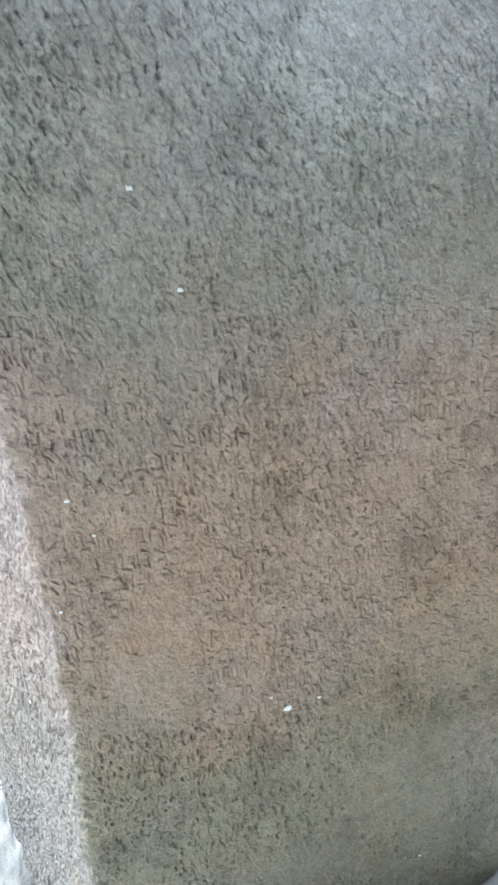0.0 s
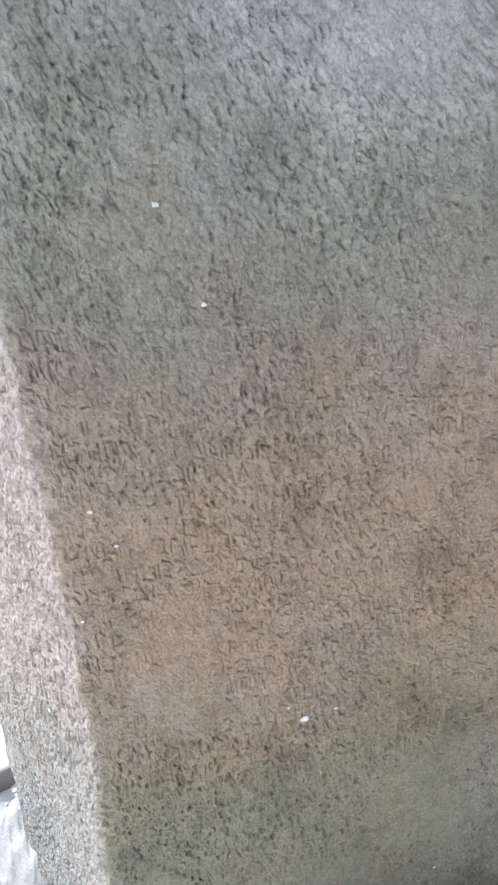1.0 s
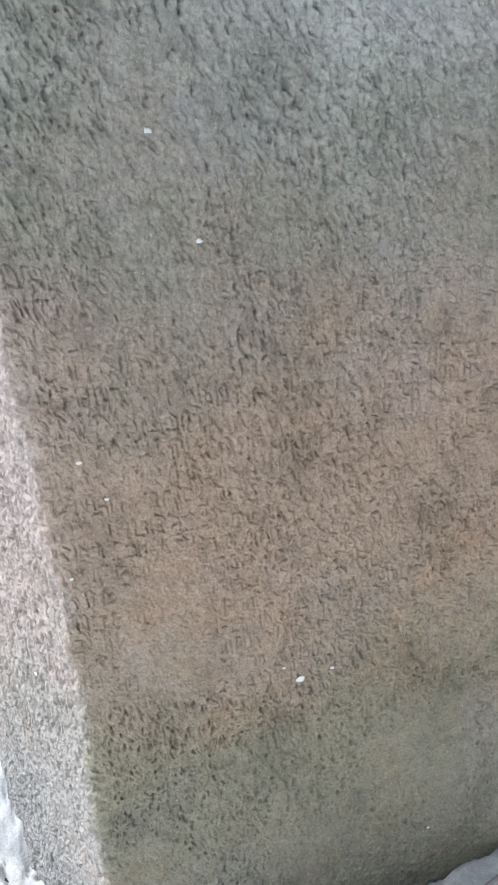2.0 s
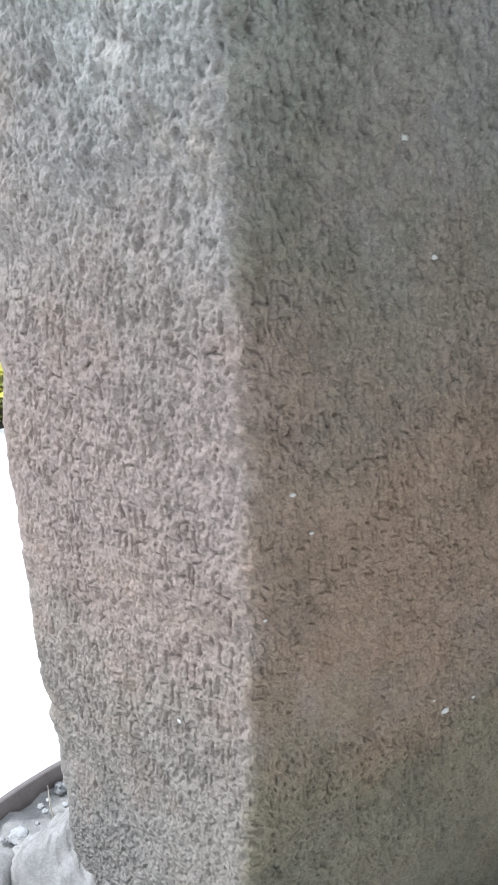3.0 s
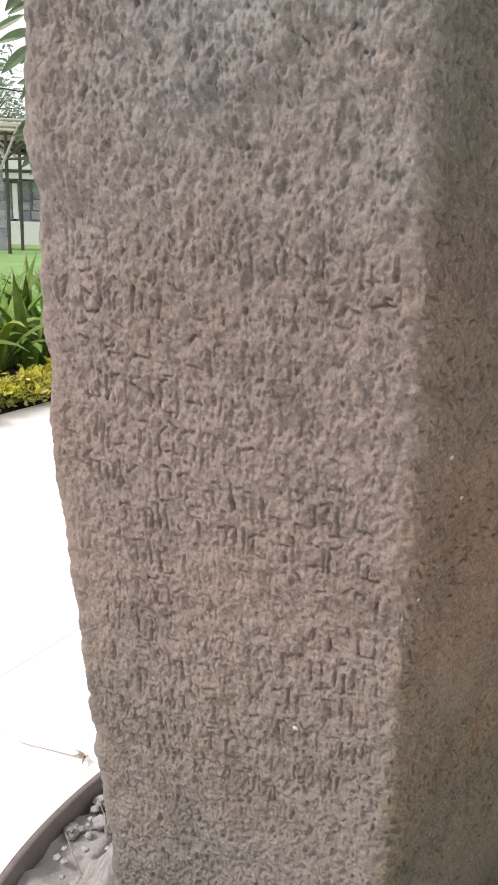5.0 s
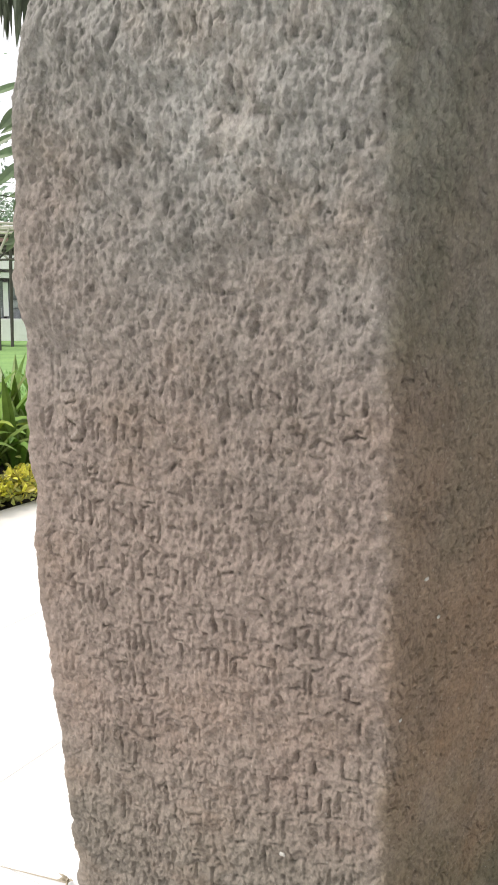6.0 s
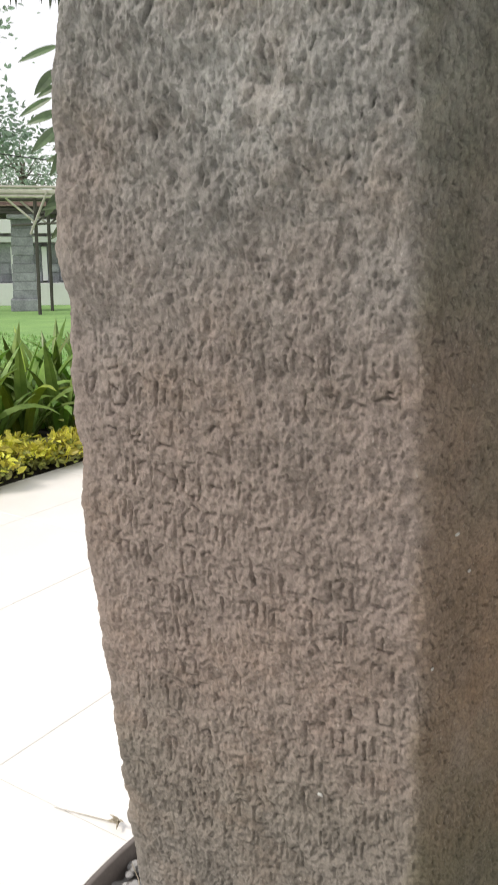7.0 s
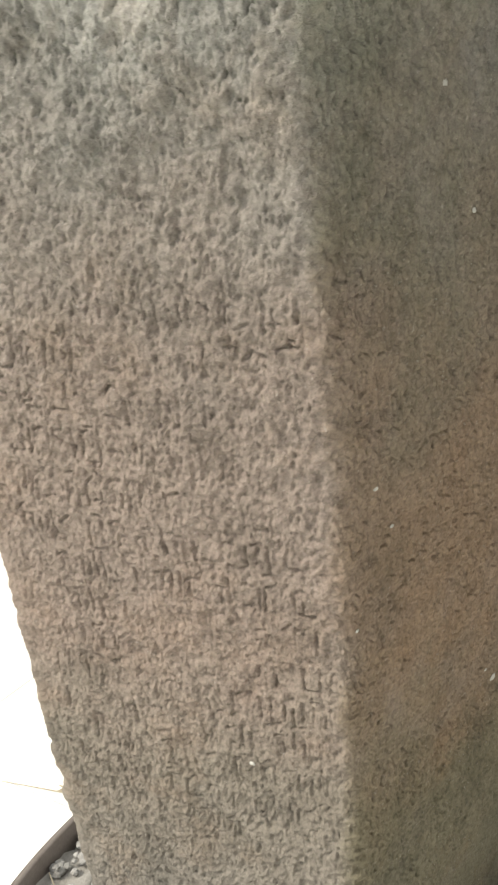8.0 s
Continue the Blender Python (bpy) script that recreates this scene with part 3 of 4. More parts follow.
def mortar_heap():
    """A sloping skirt of grey mortar packed against the foot of the stone."""
    bm = bmesh.new()
    n, m = 420, 60
    low = stone_corners(np.array([0.16]))[0]
    centre = Vector(low.mean(0))
    rings = []
    for i in range(m):
        t = i / (m - 1)
        ring = []
        for k in range(n):
            a = 2 * math.pi * k / n
            d = Vector((math.cos(a), math.sin(a)))
            reach = 1e9
            for e in range(4):
                p, q = Vector(low[e]), Vector(low[(e + 1) % 4])
                ed = q - p
                den = d.x * ed.y - d.y * ed.x
                if abs(den) > 1e-9:
                    s = ((p.x - centre.x) * ed.y - (p.y - centre.y) * ed.x) / den
                    w = ((p.x - centre.x) * d.y - (p.y - centre.y) * d.x) / den
                    if s > 0 and -0.001 <= w <= 1.001:
                        reach = min(reach, s)
            rim_reach = 0.0
            while pit_rho(centre.x + d.x * rim_reach, centre.y + d.y * rim_reach, -0.016) < 1 and rim_reach < 2:
                rim_reach += 0.01
            out = max(min(reach + 0.22 + 0.03 * math.sin(a * 5 + 1), rim_reach - 0.05), 0.05)
            inner = min(reach * 0.86, out - 0.02)
            r = inner + (out - inner) * t
            contact = float(np.interp(math.degrees(a), (0, 90, 120, 150, 172, 178, 188, 236, 300, 360), (-0.08, -0.05, 0.05, 0.14, 0.18, 0.05, -0.07, -0.07, -0.08, -0.08)))
            x, y = centre.x + d.x * r, centre.y + d.y * r
            away = max(r - reach, 0.0)
            h = max(contact - 1.2 * away + 0.6 * away * away, -0.085)
            h += 0.022 * noise.fractal(Vector((x, y, 0)) * 10, 1.0, 2.0, 4) + 0.02 * noise.fractal(Vector((x, y, 3)) * 34, 0.7, 2.0, 5)
            ring.append(bm.verts.new((x, y, h)))
        rings.append(ring)
    for a, b in zip(rings, rings[1:]):
        for k in range(n):
            bm.faces.new((a[k], a[(k + 1) % n], b[(k + 1) % n], b[k]))
    return part("mortar_collar", bm, MORTAR, None, "", True)


tagged(mortar_heap(), "rough grey mortar skirt heaped against the stone's foot", "mortar")


def lump(name, at, r, seed, material, label, category, group="", flat=0.6):
    bm = bmesh.new()
    bmesh.ops.create_icosphere(bm, subdivisions=3, radius=r)
    for v in bm.verts:
        d = v.co.normalized()
        v.co *= 1 + 0.45 * noise.fractal(d * 1.6 + Vector((seed, 0, 0)), 1.0, 2.0, 3) + 0.12 * noise.noise(d * 6 + Vector((0, seed, 0)))
        v.co.z *= flat
    bmesh.ops.transform(bm, matrix=Matrix.Translation(at) @ pose(0, 0, 0, 0, 0, seed * 77), verts=bm.verts)
    return tagged(part(name, bm, material, None, "", True), label, category, group)


for i in range(120):
    a = radians(115 + 110 * rng.random())
    spot = pit_point(-0.03 - 0.12 * rng.random() ** 1.5, a)
    lump("rubble_piece", (spot.x, spot.y, -0.045 + 0.02 * rng.random()), 0.006 + 0.017 * rng.random() ** 2.2, i + 1, RUBBLE,
         "broken pale grey mortar lump in the pit", "rubble", "rubble in the pit")

# dry litter on the pit's edge
def stalk(name, pts, r, label, category):
    bm = bmesh.new()
    tube(bm, pts, [r * (1 - 0.6 * i / (len(pts) - 1)) for i in range(len(pts))], 5)
    return tagged(part(name, bm, STRAW), label, category)


stalk("dry_stalk", [(-0.502, 2.01, 0.006), (-0.545, 2.05, 0.005), (-0.588, 2.088, 0.005), (-0.632, 2.128, 0.004)], 0.0017, "thin dry grass stalk lying on the white tiles", "stalk")
knot = tagged(new("dry_flower_head"), "withered pale flower head beside the stone", "flower head")
for i in range(14):
    bm = bmesh.new()
    a, e = rng.uniform(0, 6.28), rng.uniform(0.1, 1.2)
    c = Vector((-0.499, 2.004, 0.012))
    tip = c + Vector((math.cos(a) * math.cos(e), math.sin(a) * math.cos(e), math.sin(e))) * rng.uniform(0.012, 0.03)
    tube(bm, [c, (c + tip) / 2 + Vector((0, 0, 0.004)), tip], [0.0025, 0.003, 0.0008], 5)
    part("bract", bm, STRAW, knot)
stalk("dry_straw", [(-0.565, 1.70, -0.06), (-0.585, 1.735, 0.0), (-0.592, 1.765, 0.03)], 0.002, "short dry straw leaning in the pit", "straw")
stalk("dry_straw", [(-0.50, 1.80, -0.05), (-0.495, 1.83, -0.01), (-0.505, 1.85, 0.02)], 0.002, "short dry straw leaning in the pit", "straw")
stalk("dry_straw", [(-0.66, 1.62, -0.05), (-0.69, 1.60, -0.035), (-0.73, 1.59, -0.04)], 0.003, "short dry straw leaning in the pit", "straw")


# ---- unseen walls and ceiling, added behind the viewer to dim the stone's front ----
bm = bmesh.new()
box(bm, (2.6, -1.9, 1.6), (7.4, 0.2, 3.24), 0.01)
tagged(part("light_block_south", bm, WALL_PALE), "unseen pale cream wall added to keep light off the stone's front", "wall", kind="structure")
bm = bmesh.new()
box(bm, (4.9, 0.6, 1.6), (0.2, 4.8, 3.24), 0.01)
tagged(part("light_block_east", bm, WALL_PALE), "unseen pale cream wall added to keep light off the stone's front", "wall", kind="structure")
bm = bmesh.new()
box(bm, (2.4, -0.7, 3.26), (6.4, 2.6, 0.08), 0.01)
tagged(part("ceiling", bm, DARKWOOD), "unseen dark ceiling added to keep sky light off the stone's front", "ceiling", kind="structure")


# ---- planting bed ----
def bed_point(u, n, z=0.0):
    p = GU * u + GN * n
    return Vector((p.x, p.y, z))


bm = bmesh.new()
rows = []
for i in range(90):
    u = -5 + 13 * i / 89
    row = []
    for j in range(9):
        n = EDGE + 0.012 + 1.25 * j / 8
        p = bed_point(u, n)
        edge = min(j, 8 - j, 2) / 2
        row.append(bm.verts.new((p.x, p.y, -0.022 + edge * (0.05 + 0.025 * noise.noise(p * 5)))))
    rows.append(row)
for a, b in zip(rows, rows[1:]):
    for j in range(8):
        bm.faces.new((a[j], b[j], b[j + 1], a[j + 1]))
tagged(part("planting_bed", bm, SOIL, None, "", True), "dark soil bed along the edge of the tiles", "flower bed", kind="structure")


def golden_shrub(u, n, h, w, seed):
    """A low clipped shrub: twigs and a crown of small pointed golden leaves."""
    g = np.random.default_rng(seed)
    base = bed_point(u, n, 0.01)
    thing = tagged(empty("golden_shrub", base), "low shrub with small golden-yellow leaves in the bed", "shrub", "golden shrubs along the bed")
    tips = []
    bm = bmesh.new()
    for i in range(16):
        a, r = g.uniform(0, 6.28), w * 0.5 * math.sqrt(g.random())
        top = Vector((r * math.cos(a), r * math.sin(a), h * g.uniform(0.55, 1.08) * (1 - 0.35 * (2 * r / w) ** 2)))
        tube(bm, [(0.2 * top.x, 0.2 * top.y, -0.02), (0.7 * top.x, 0.7 * top.y, 0.5 * top.z), top], [0.006, 0.004, 0.002], 5)
        tips.append(top)
    part("twigs", bm, TWIG, thing)
    low, high = [], []
    for t in tips:
        for k in range(15):
            p = np.array(t) + g.normal(size=3) * np.array([0.035, 0.035, 0.022])
            high.append(p)
        for k in range(16):
            s = g.uniform(0.3, 0.9)
            p = np.array(t) * np.array([1, 1, s]) + g.normal(size=3) * 0.04
            p[2] = max(p[2], 0.012)
            low.append(p)
    v, f = small_leaves(np.array(high), g, 0.062, 0.9, 1.9)
    add_mesh("crown", mesh_from("crown", v.tolist(), f, GOLD), thing, "golden-yellow young leaves")
    v, f = small_leaves(np.array(low), g, 0.05, 0.7, 1.9)
    add_mesh("lower_leaves", mesh_from("lower_leaves", v.tolist(), f, GOLD_LOW), thing, "olive-green lower leaves, coloured darker as in shade")
    return thing


i = 0
u = 0.6
while u < 5.2:
    golden_shrub(u, EDGE + 0.13 + 0.03 * math.sin(u * 7), 0.23 + 0.08 * math.sin(u * 3.1 + 1), 0.36, 100 + i)
    u += 0.235 + 0.03 * math.sin(i * 2.3)
    i += 1


def spider_lily(u, n, seed, tall=0.8, yellow=0.2):
    g = np.random.default_rng(seed)
    base = bed_point(u, n, 0.015)
    thing = tagged(empty("strap_leaf_lily", base), "clump of long strap-shaped green leaves in the bed", "lily plant", "lilies in the bed")
    for i in range(15):
        bm = bmesh.new()
        a = g.uniform(0, 6.28)
        lean = g.uniform(0.03, 0.42)
        drop = g.uniform(0.1, 1.5) if g.random() < 0.7 else g.uniform(1.7, 2.5)
        strap_leaf(bm, (0.03 * math.cos(a), 0.03 * math.sin(a), -0.03), a, tall * g.uniform(0.75, 1.2), g.uniform(0.065, 0.105), lean, drop)
        y = g.random() < yellow
        part("leaf", bm, LILY_YELLOW if y else LILY, thing, "yellow-green strap leaf" if y else "")
    return thing


i = 0
u = 0.75
while u < 5.6:
    spider_lily(u, EDGE + 0.60 + 0.05 * math.sin(i * 1.7), 300 + i, 0.80 + 0.08 * math.sin(i * 2.1), 0.35 if i % 3 == 0 else 0.14)
    spider_lily(u + 0.13, EDGE + 0.95 + 0.05 * math.cos(i * 1.7), 400 + i, 0.82, 0.12)
    u += 0.29
    i += 1

# lawn blades behind the bed
g = np.random.default_rng(9)
n = 26000
uu, nn = g.uniform(-1, 9, n), EDGE + 1.3 + 14 * g.random(n) ** 1.6
base = np.outer(uu, np.array(GU)) + np.outer(nn, np.array(GN))
base = np.c_[base, np.full(n, -0.022)]
hd = g.uniform(0, 6.28, n)
sd = np.c_[np.cos(hd), np.sin(hd), np.zeros(n)] * (0.006 + 0.0008 * nn[:, None])
tip = base + np.c_[g.normal(size=(n, 2)) * 0.02, g.uniform(0.03, 0.06, n)]
v = np.stack([base - sd, base + sd, tip], 1).reshape(-1, 3)
tagged(new("lawn_grass", mesh_from("lawn_grass", v.tolist(), [(3 * k, 3 * k + 1, 3 * k + 2) for k in range(n)], BLADE)), "short bright green blades of lawn grass", "grass", kind="stuff")


# ---- leafy branch and palm behind the stone ----
def long_leaf(bm, root, way, length, width, curl=0.15):
    way = Vector(way).normalized()
    side = way.cross(Vector((0.3, -1, 0.2))).normalized()
    side = side.lerp(way.cross(Vector((0, 0, 1))).normalized(), 0.25).normalized()
    up = side.cross(way)
    rows = []
    for i in range(9):
        t = i / 8
        w = width * 0.5 * math.sin(math.pi * min(1, t ** 0.85)) ** 0.8 + 0.0015
        c = Vector(root) + way * length * t + up * (-curl * length * t * t)
        rows.append([bm.verts.new(c + side * w + up * w * 0.3), bm.verts.new(c), bm.verts.new(c - side * w + up * w * 0.3), bm.verts.new(c - up * 0.002)])
    for a, b in zip(rows, rows[1:]):
        bm.faces.new((a[0], a[1], b[1], b[0])), bm.faces.new((a[1], a[2], b[2], b[1]))
        bm.faces.new((a[3], a[0], b[0], b[3])), bm.faces.new((a[2], a[3], b[3], b[2]))


def sapling():
    """A slender tree in the bed; its near twigs carry long pointed leaves."""
    thing = tagged(empty("young_tree", (0.34, 5.55, 0.0)), "slender young tree with long pointed green leaves", "tree")
    bm = bmesh.new()
    tube(bm, [(0, 0, -0.03), (0.02, 0.01, 0.8), (-0.01, 0.03, 1.6), (0.02, 0.0, 2.4), (0.0, -0.02, 3.0)], [0.028, 0.024, 0.02, 0.014, 0.006], 8)
    part("trunk", bm, BARK, thing)
    g = np.random.default_rng(77)
    for z0, dx, rise in ((1.35, -0.30, 0.35), (1.6, -0.32, 0.45), (1.8, -0.33, 0.42), (2.0, -0.31, 0.36), (2.2, -0.28, 0.3), (1.9, 0.4, 0.3), (2.3, 0.35, 0.4)):
        bm = bmesh.new()
        end = Vector((dx, g.uniform(-0.25, 0.05), z0 + rise))
        tube(bm, [(0, 0, z0), (dx * 0.5, end.y * 0.5, z0 + rise * 0.65), end], [0.008, 0.006, 0.003], 6)
        twig = part("twig", bm, TWIG, thing)
        for k in range(5):
            t = 0.35 + 0.65 * k / 4
            root = Vector((0, 0, z0)).lerp(end, t)
            bm = bmesh.new()
            long_leaf(bm, root, (math.copysign(g.uniform(0.5, 1.0), dx), g.uniform(-0.4, 0.3), g.uniform(-1.1, -0.1)), g.uniform(0.16, 0.25), g.uniform(0.04, 0.06))
            part("leaf", bm, BRANCH_LEAF, twig)


sapling()


def banana_palm():
    """Broad torn leaves hang down from an arching stem high behind the stone."""
    thing = tagged(empty("palm_plant", (0.95, 6.6, 0.0)), "tall palm with dark tattered hanging leaf blades", "palm")
    bm = bmesh.new()
    tube(bm, [(0, 0, -0.05), (0.02, 0, 1.2), (0.0, 0.02, 2.4), (-0.03, 0, 3.4)], [0.12, 0.11, 0.09, 0.06], 12)
    part("trunk", bm, BARK, thing)
    g = np.random.default_rng(31)
    for ang, reach, top in ((202, 1.5, 3.95), (185, 1.25, 4.1), (222, 1.3, 3.85), (160, 1.4, 4.0), (100, 1.4, 4.1), (40, 1.5, 4.0), (330, 1.4, 4.0), (280, 1.2, 4.1)):
        a = radians(ang)
        d = Vector((math.cos(a), math.sin(a), 0))
        sd = Vector((-d.y, d.x, 0))
        spine = [Vector((-0.03, 0, 3.35)) + d * reach * t + Vector((0, 0, (top - 3.35) * math.sin(t * 2.2) - 0.35 * t * t)) for t in (0, 0.2, 0.4, 0.6, 0.8, 1.0)]
        bm = bmesh.new()
        tube(bm, spine, [0.03, 0.024, 0.018, 0.013, 0.008, 0.004], 6)
        frond = part("leaf_stem", bm, BARK, thing)
        bm = bmesh.new()
        for k in range(44):
            t = 0.2 + 0.8 * k / 43
            i = min(int(t * 5), 4)
            p = spine[i].lerp(spine[i + 1], t * 5 - i)
            for s in (-1, 1):
                L = g.uniform(0.45, 0.95) * (1.1 - 0.4 * t)
                w = g.uniform(0.035, 0.085)
                q0 = p + sd * s * 0.01
                q1 = q0 + sd * s * g.uniform(0.03, 0.14) + d * g.uniform(-0.05, 0.08) + Vector((0, 0, -0.4 * L))
                q2 = q1 + sd * s * g.uniform(-0.02, 0.06) + d * g.uniform(-0.05, 0.05) + Vector((0, 0, -0.6 * L))
                vs = [bm.verts.new(x) for x in (q0 - d * w * 0.5, q0 + d * w * 0.5, q1 + d * w * 0.7, q1 - d * w * 0.7, q2)]
                bm.faces.new(vs[:4]), bm.faces.new((vs[3], vs[2], vs[4]))
        part("leaf_blade", bm, BANANA, frond, "torn dark hanging blades")


banana_palm()


# ---- house across the lawn ----
HOUSE = pose(2.1, 22.2, -0.02, 0, 0, -12)


def local(thing_name, label, category, m=HOUSE):
    ob = new(thing_name)
    ob.matrix_basis = m
    return tagged(ob, label, category)


def slab(name, c, s, material, parent, label="", bevel=0.01):
    bm = bmesh.new()
    box(bm, c, s, bevel)
    return part(name, bm, material, parent, label)


house = local("low_house", "low house with white plinth, grey stone panels and brown tiled roof", "house")
slab("plinth", (-1, 0.6, 0.28), (26, 1.4, 0.56), WALL_WHITE, house, "white limewashed plinth")
slab("wall", (-1, 1.5, 1.45), (26, 0.25, 2.2), WALL_PALE, house, "pale cream wall")
for i, x in enumerate(np.arange(-12.6, 11.5, 0.78)):
    pane = slab("stone_panel", (x, 0.35, 1.06), (0.64, 0.16, 0.98), STONE_GREY, house, "rough dark grey stone panel", 0.02)
    g = np.random.default_rng(600 + i)
    for k in range(8):
        cx, cz = x - 0.17 + 0.34 * (k % 2) + g.uniform(-0.04, 0.04), 0.70 + 0.245 * (k // 2) + g.uniform(-0.03, 0.03)
        slab("facing_stone", (cx, 0.262 + g.uniform(-0.012, 0.012), cz), (0.30 + g.uniform(-0.06, 0.03), 0.05, 0.24 + g.uniform(-0.06, 0.03)), STONE_GREY, pane, "", 0.02)
    slab("white_post", (x + 0.39, 0.30, 1.05), (0.13, 0.2, 0.86), WALL_WHITE, house, "white post between the panels")
slab("rail", (-1, 0.12, 1.66), (26, 0.3, 0.14), WALL_WHITE, house, "white rail")
slab("fascia", (-1, -0.08, 1.98), (26, 0.1, 0.34), WALL_WHITE, house, "white fascia board")
slab("eave_board", (-1, 0.0, 2.36), (26.4, 0.1, 0.13), DARKWOOD, house, "dark eave board")
slab("soffit", (-1, 0.75, 2.45), (26.2, 1.5, 0.05), DARKWOOD, house, "dark boarded soffit")
bm = bmesh.new()
g = np.random.default_rng(8)
for r in range(9):
    for c in range(110):
        x = -14 + c * 0.238 + 0.119 * (r % 2)
        y, z = -0.12 + r * 0.3, 2.46 + r * 0.038
        box(bm, (x, y + 0.15, z + 0.02 + g.uniform(0, 0.012)), (0.225, 0.34, 0.025), 0, None)
roof = part("roof", bm, ROOFTILE, house, "brown clay tile roof")
slab("ridge", (-1, 2.75, 2.82), (26.4, 0.28, 0.12), ROOFTILE, house, "clay ridge", 0.03)
slab("roof_deck", (-1, 1.35, 2.58), (26, 2.9, 0.05), DARKWOOD, house)
house_deck = [o for o in house.children if o.name.startswith("roof_deck")][0]
house_deck.data.transform(Matrix.Translation((-1, 1.35, 2.58)) @ Matrix.Rotation(math.atan2(0.038, 0.3), 4, "X") @ Matrix.Translation((1, -1.35, -2.58)))

# grey gate pillar before the house
pillar = tagged(empty("masonry_pillar", (1.62, 20.3, -0.02), -10), "tall grey masonry pillar standing on the lawn", "pillar")
slab("base", (0, 0, 0.14), (0.66, 0.66, 0.28), STONE_GREY, pillar, "", 0.03)
for k in range(9):
    w = 0.54 - 0.012 * k - (0.05 if k == 4 else 0)
    slab("course", (0.004 * math.sin(k * 9), 0, 0.28 + 0.2 * k + 0.1), (w, w, 0.195), STONE_GREY, pillar, "", 0.015)
slab("cap", (0, 0, 2.13), (0.6, 0.6, 0.1), STONE_GREY, pillar, "", 0.02)


# ---- bamboo pergola ----
def pole(name, a, b, r, material, parent, label=""):
    bm = bmesh.new()
    a, b = Vector(a), Vector(b)
    pts = [a.lerp(b, t) for t in np.linspace(0, 1, 9)]
    tube(bm, pts, [r * (1.0 if k % 2 else 1.12) for k in range(9)], 8)
    return part(name, bm, material, parent, label)


pergola = local("bamboo_pergola", "weathered bamboo pergola with dark posts on the lawn", "pergola", pose(1.75, 18.8, -0.02, 0, 0, -12))
for x, y in ((0, 0), (0.2, 1.2), (-2.3, 0), (-2.3, 1.2), (-4.6, 0), (-4.6, 1.2), (2.4, 0), (2.4, 1.2)):
    pole("post", (x - 0.03, y, -0.05), (x, y, 2.5), 0.035, DARKWOOD, pergola, "dark slim post")
    for s in (-1, 1):
        pole("brace", (x, y, 1.95), (x + s * 0.6, y, 2.47), 0.022, BAMBOO if s < 0 else DARKWOOD, pergola)
for y in (-0.12, 0.0, 1.2, 1.32):
    pole("beam", (-6.2, y, 2.5), (3.4, y, 2.52), 0.04, DARKWOOD if y in (0.0, 1.2) else BAMBOO, pergola)
for k in range(4):
    pole("bamboo_cane", (-6.3, -0.19 - 0.02 * (k % 2), 2.50 + 0.062 * k), (3.6, -0.17, 2.49 + 0.066 * k + 0.02 * math.sin(k * 2)), 0.029, BAMBOO, pergola, "pale split bamboo cane")
for k in range(5):
    y = 0.15 + 0.3 * k
    pole("bamboo_cane", (-6.3, y, 2.60), (3.6, y + 0.05 * math.sin(k * 3), 2.62), 0.03, BAMBOO, pergola, "pale split bamboo cane")
pole("cross_rail", (-0.5, -0.05, 1.9), (0.5, -0.05, 1.96), 0.025, DARKWOOD, pergola)
pole("leaning_cane", (-0.12, -0.12, 1.72), (0.28, -0.2, 2.6), 0.026, BAMBOO, pergola, "pale leaning bamboo cane")

# overhead cable across the garden
bm = bmesh.new()
tube(bm, [(-8 + 22 * t, 17.0, 4.15 - 1.7 * t - 0.35 * math.sin(math.pi * t)) for t in np.linspace(0, 1, 18)], 0.012, 6)
tagged(part("overhead_cable", bm, CABLE), "thin black cable strung across the garden", "cable")
for x, y, zt in ((-8.0, 17.0, 4.3), (14.0, 17.0, 2.6)):
    p = tagged(empty("cable_post", (x, y, -0.02)), "slim timber post carrying the overhead cable", "post")
    pole("pole", (0, 0, -0.1), (0, 0, zt), 0.06, DARKWOOD, p)


# ---- trees behind the house ----
def garden_tree(x, y, height, spread, seed, leaves=9000, size=0.19, crown_from=0.16):
    g = np.random.default_rng(seed)
    thing = tagged(empty("garden_tree", (x, y, -0.02)), "tall leafy green tree with an open crown behind the house", "tree", "trees behind the house")
    bm = bmesh.new()
    tube(bm, [(0, 0, -0.2), (0.1, 0, height * 0.25), (-0.1, 0.1, height * 0.5), (0.15, 0, height * 0.8)], [0.3, 0.24, 0.18, 0.06], 10)
    tips = []
    for k in range(46):
        z0 = height * g.uniform(crown_from, 0.75)
        a = g.uniform(0, 6.28)
        r = spread * g.uniform(0.35, 1.0)
        end = Vector((r * math.cos(a), r * math.sin(a), min(z0 + height * g.uniform(0.0, 0.28), height)))
        mid = Vector((0.5 * end.x, 0.5 * end.y, 0.45 * z0 + 0.55 * end.z))
        tube(bm, [(0, 0, z0), mid, end], [0.05, 0.03, 0.01], 6)
        tips += [(end, 1.0), (mid.lerp(end, 0.5), 0.8)]
    part("trunk", bm, BARK, thing, "", True)
    pts = []
    for k in range(leaves):
        t, s = tips[g.integers(len(tips))]
        pts.append(np.array(t) + g.normal(size=3) * np.array([0.75, 0.75, 0.5]) * s * spread / 4.5)
    v, f = small_leaves(np.array(pts), g, size, 0.4, 2.0)
    add_mesh("crown", mesh_from("crown", v.tolist(), f, TREE_LEAF), thing)
    return thing


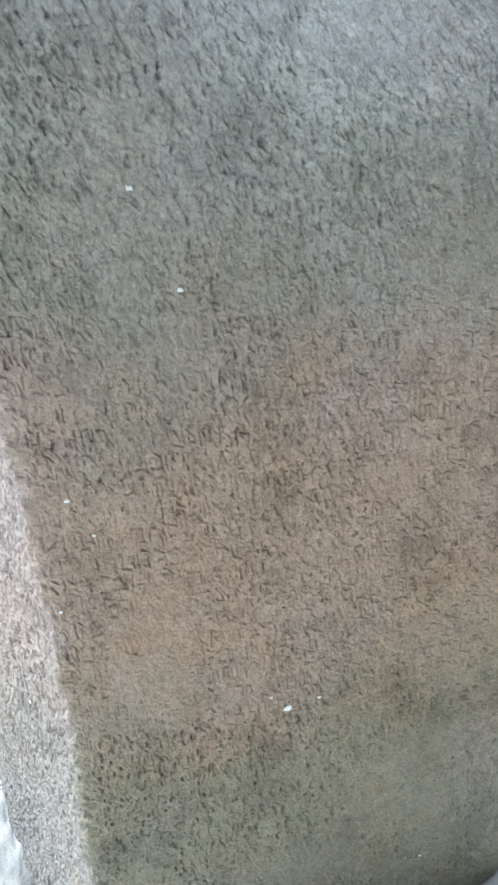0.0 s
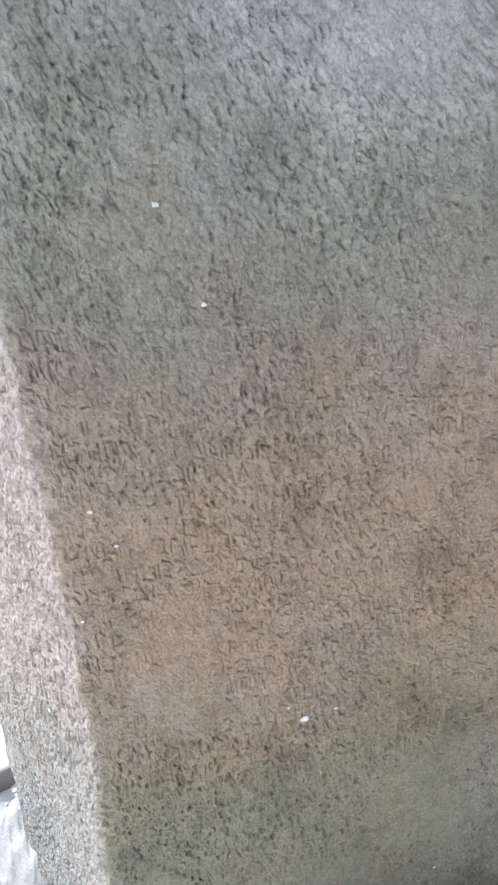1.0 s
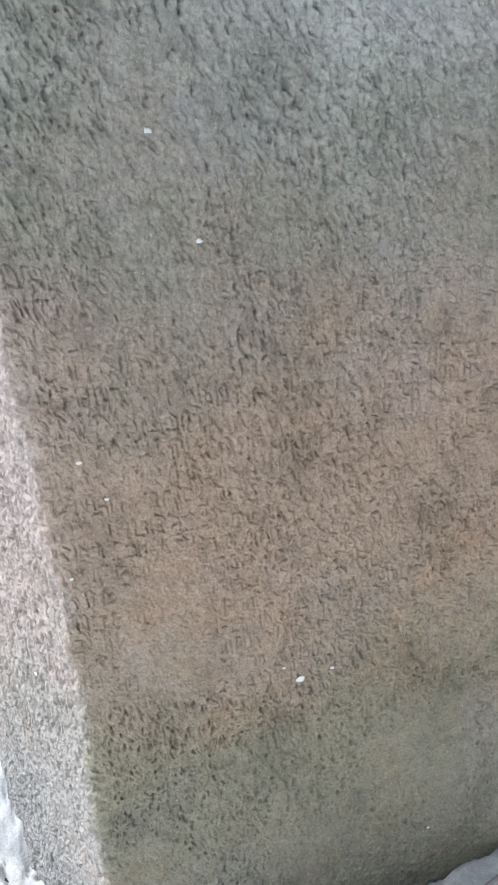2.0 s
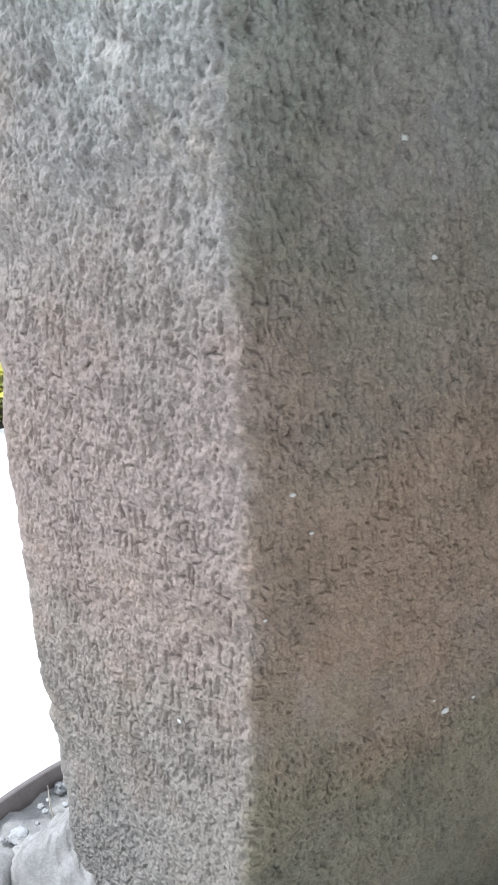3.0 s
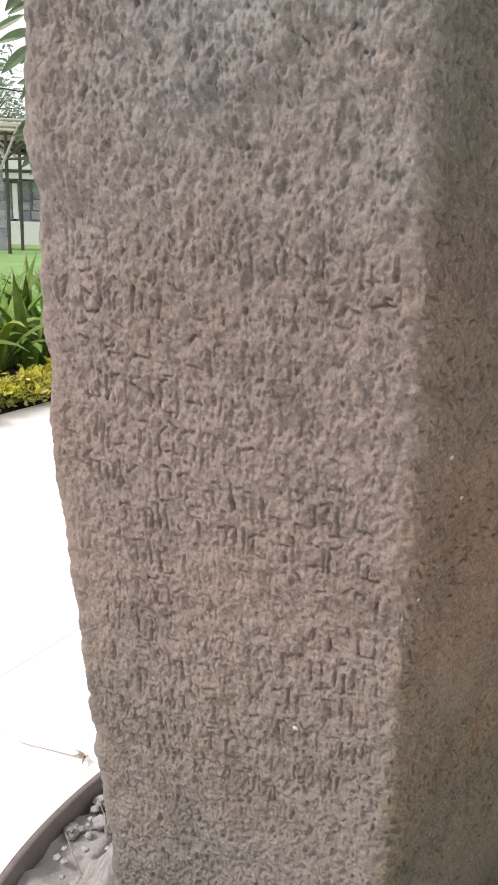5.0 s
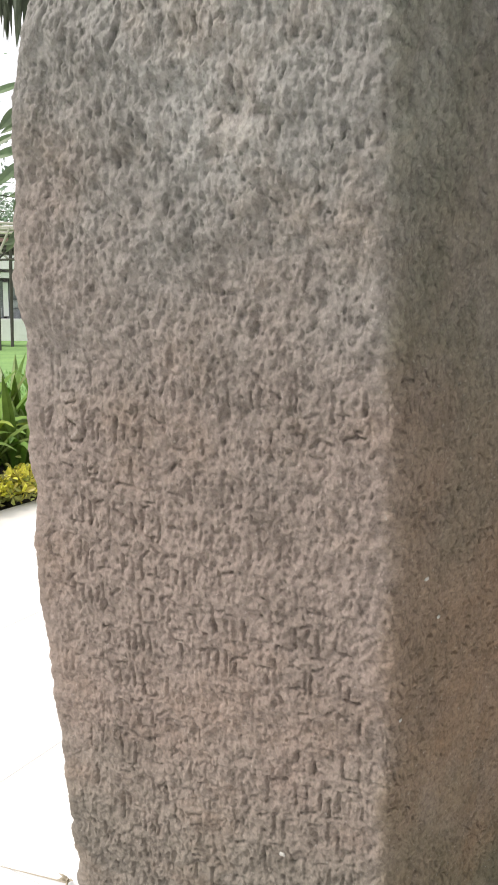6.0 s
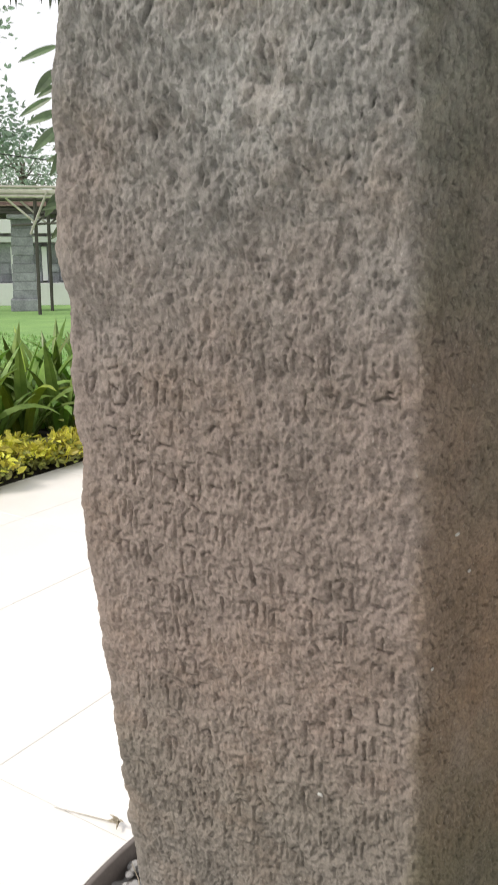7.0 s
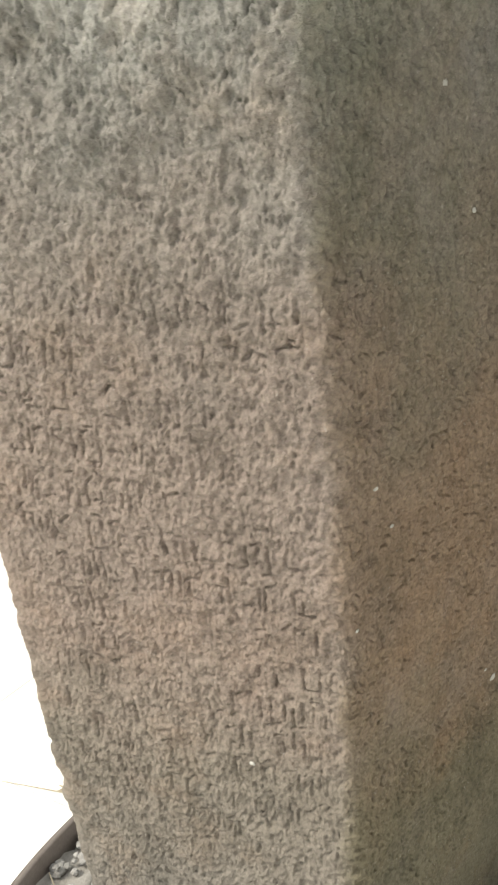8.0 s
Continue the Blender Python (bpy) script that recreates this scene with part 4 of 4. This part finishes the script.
garden_tree(-1.6, 33, 13.0, 4.6, 41, 26000, 0.27)
garden_tree(-4.5, 31, 11.0, 4.2, 42, 20000, 0.26)
garden_tree(1.2, 36, 7.4, 2.6, 43, 4200, 0.2)
garden_tree(4.2, 40, 6.6, 2.2, 44, 2600, 0.2)
garden_tree(-9.0, 34, 12.0, 5.0, 45, 7000)
garden_tree(10.0, 38, 7.5, 3.5, 46, 4000)
garden_tree(17.0, 36, 9.0, 4.0, 47, 4000)


# ---- floor tiles ----
def tile_mesh(u0, u1, n0, n1, name="tile"):
    """One tile with eased edges; where the pit cuts it, its edge follows the pit."""
    c = [bed_point(u, n) for u, n in ((u0, n0), (u1, n0), (u1, n1), (u0, n1))]
    mid = bed_point((u0 + u1) / 2, (n0 + n1) / 2)
    if pit_rho(mid.x, mid.y, 0.6) > 1:
        bm = bmesh.new()
        box(bm, (0, 0, -0.006), (u1 - u0, n1 - n0, 0.012), 0.0)
        bmesh.ops.bevel(bm, geom=[e for e in bm.edges if all(v.co.z > -0.001 for v in e.verts)], offset=0.002, segments=1, affect="EDGES")
        me = bpy.data.meshes.new(name)
        bm.to_mesh(me)
        bm.free()
        return me, Matrix.Translation(mid) @ Matrix.Rotation(GRID, 4, "Z")
    m = 40
    verts, faces, outside = [], [], []
    for i in range(m + 1):
        for j in range(m + 1):
            p = bed_point(u0 + (u1 - u0) * i / m, n0 + (n1 - n0) * j / m)
            rho = pit_rho(p.x, p.y, 0.005)
            outside.append(rho >= 1)
            if rho < 1:
                d = (Vector((p.x, p.y)) - PIT) / max(rho, 0.05)
                p = Vector((PIT.x + d.x, PIT.y + d.y, 0))
            verts.append(p - mid)
    for i in range(m):
        for j in range(m):
            a = i * (m + 1) + j
            if any(outside[k] for k in (a, a + m + 1, a + m + 2, a + 1)):
                faces.append((a, a + m + 1, a + m + 2, a + 1))
    if not faces:
        return None, None
    me = bpy.data.meshes.new(name)
    me.from_pydata([tuple(v) for v in verts], [], faces)
    bm = bmesh.new()
    bm.from_mesh(me)
    bmesh.ops.delete(bm, geom=[v for v in bm.verts if not v.link_faces], context="VERTS")
    r = bmesh.ops.extrude_face_region(bm, geom=bm.faces[:])
    bmesh.ops.translate(bm, vec=(0, 0, -0.012), verts=[e for e in r["geom"] if isinstance(e, bmesh.types.BMVert)])
    bmesh.ops.recalc_face_normals(bm, faces=bm.faces)
    bm.to_mesh(me)
    bm.free()
    return me, Matrix.Translation(mid)


shared = {}
JOINT = 0.0035
for j in range(-9, 4):
    n0 = ROW0 + TILE_W * (j - 1)
    n1 = min(n0 + TILE_W, EDGE)
    if n1 - n0 < 0.05:
        continue
    for i in range(-7, 9):
        u0 = 0.73 + TILE_W * i
        a = (u0 + JOINT / 3, u0 + TILE_W - JOINT / 3, n0 + JOINT / 2, n1 - JOINT / 2)
        mid = bed_point((a[0] + a[1]) / 2, (a[2] + a[3]) / 2)
        whole = pit_rho(mid.x, mid.y, 0.6) > 1
        key = round(n1 - n0, 3) if whole else (i, j)
        if key not in shared:
            shared[key] = tile_mesh(*a)
            if shared[key][0]:
                shared[key][0].materials.append(TILE)
        me = shared[key][0]
        if me is None:
            continue
        ob = new("tile", me)
        ob.parent = floor
        ob.matrix_basis = Matrix.Translation(mid) @ (Matrix.Rotation(GRID, 4, "Z") if whole else Matrix())
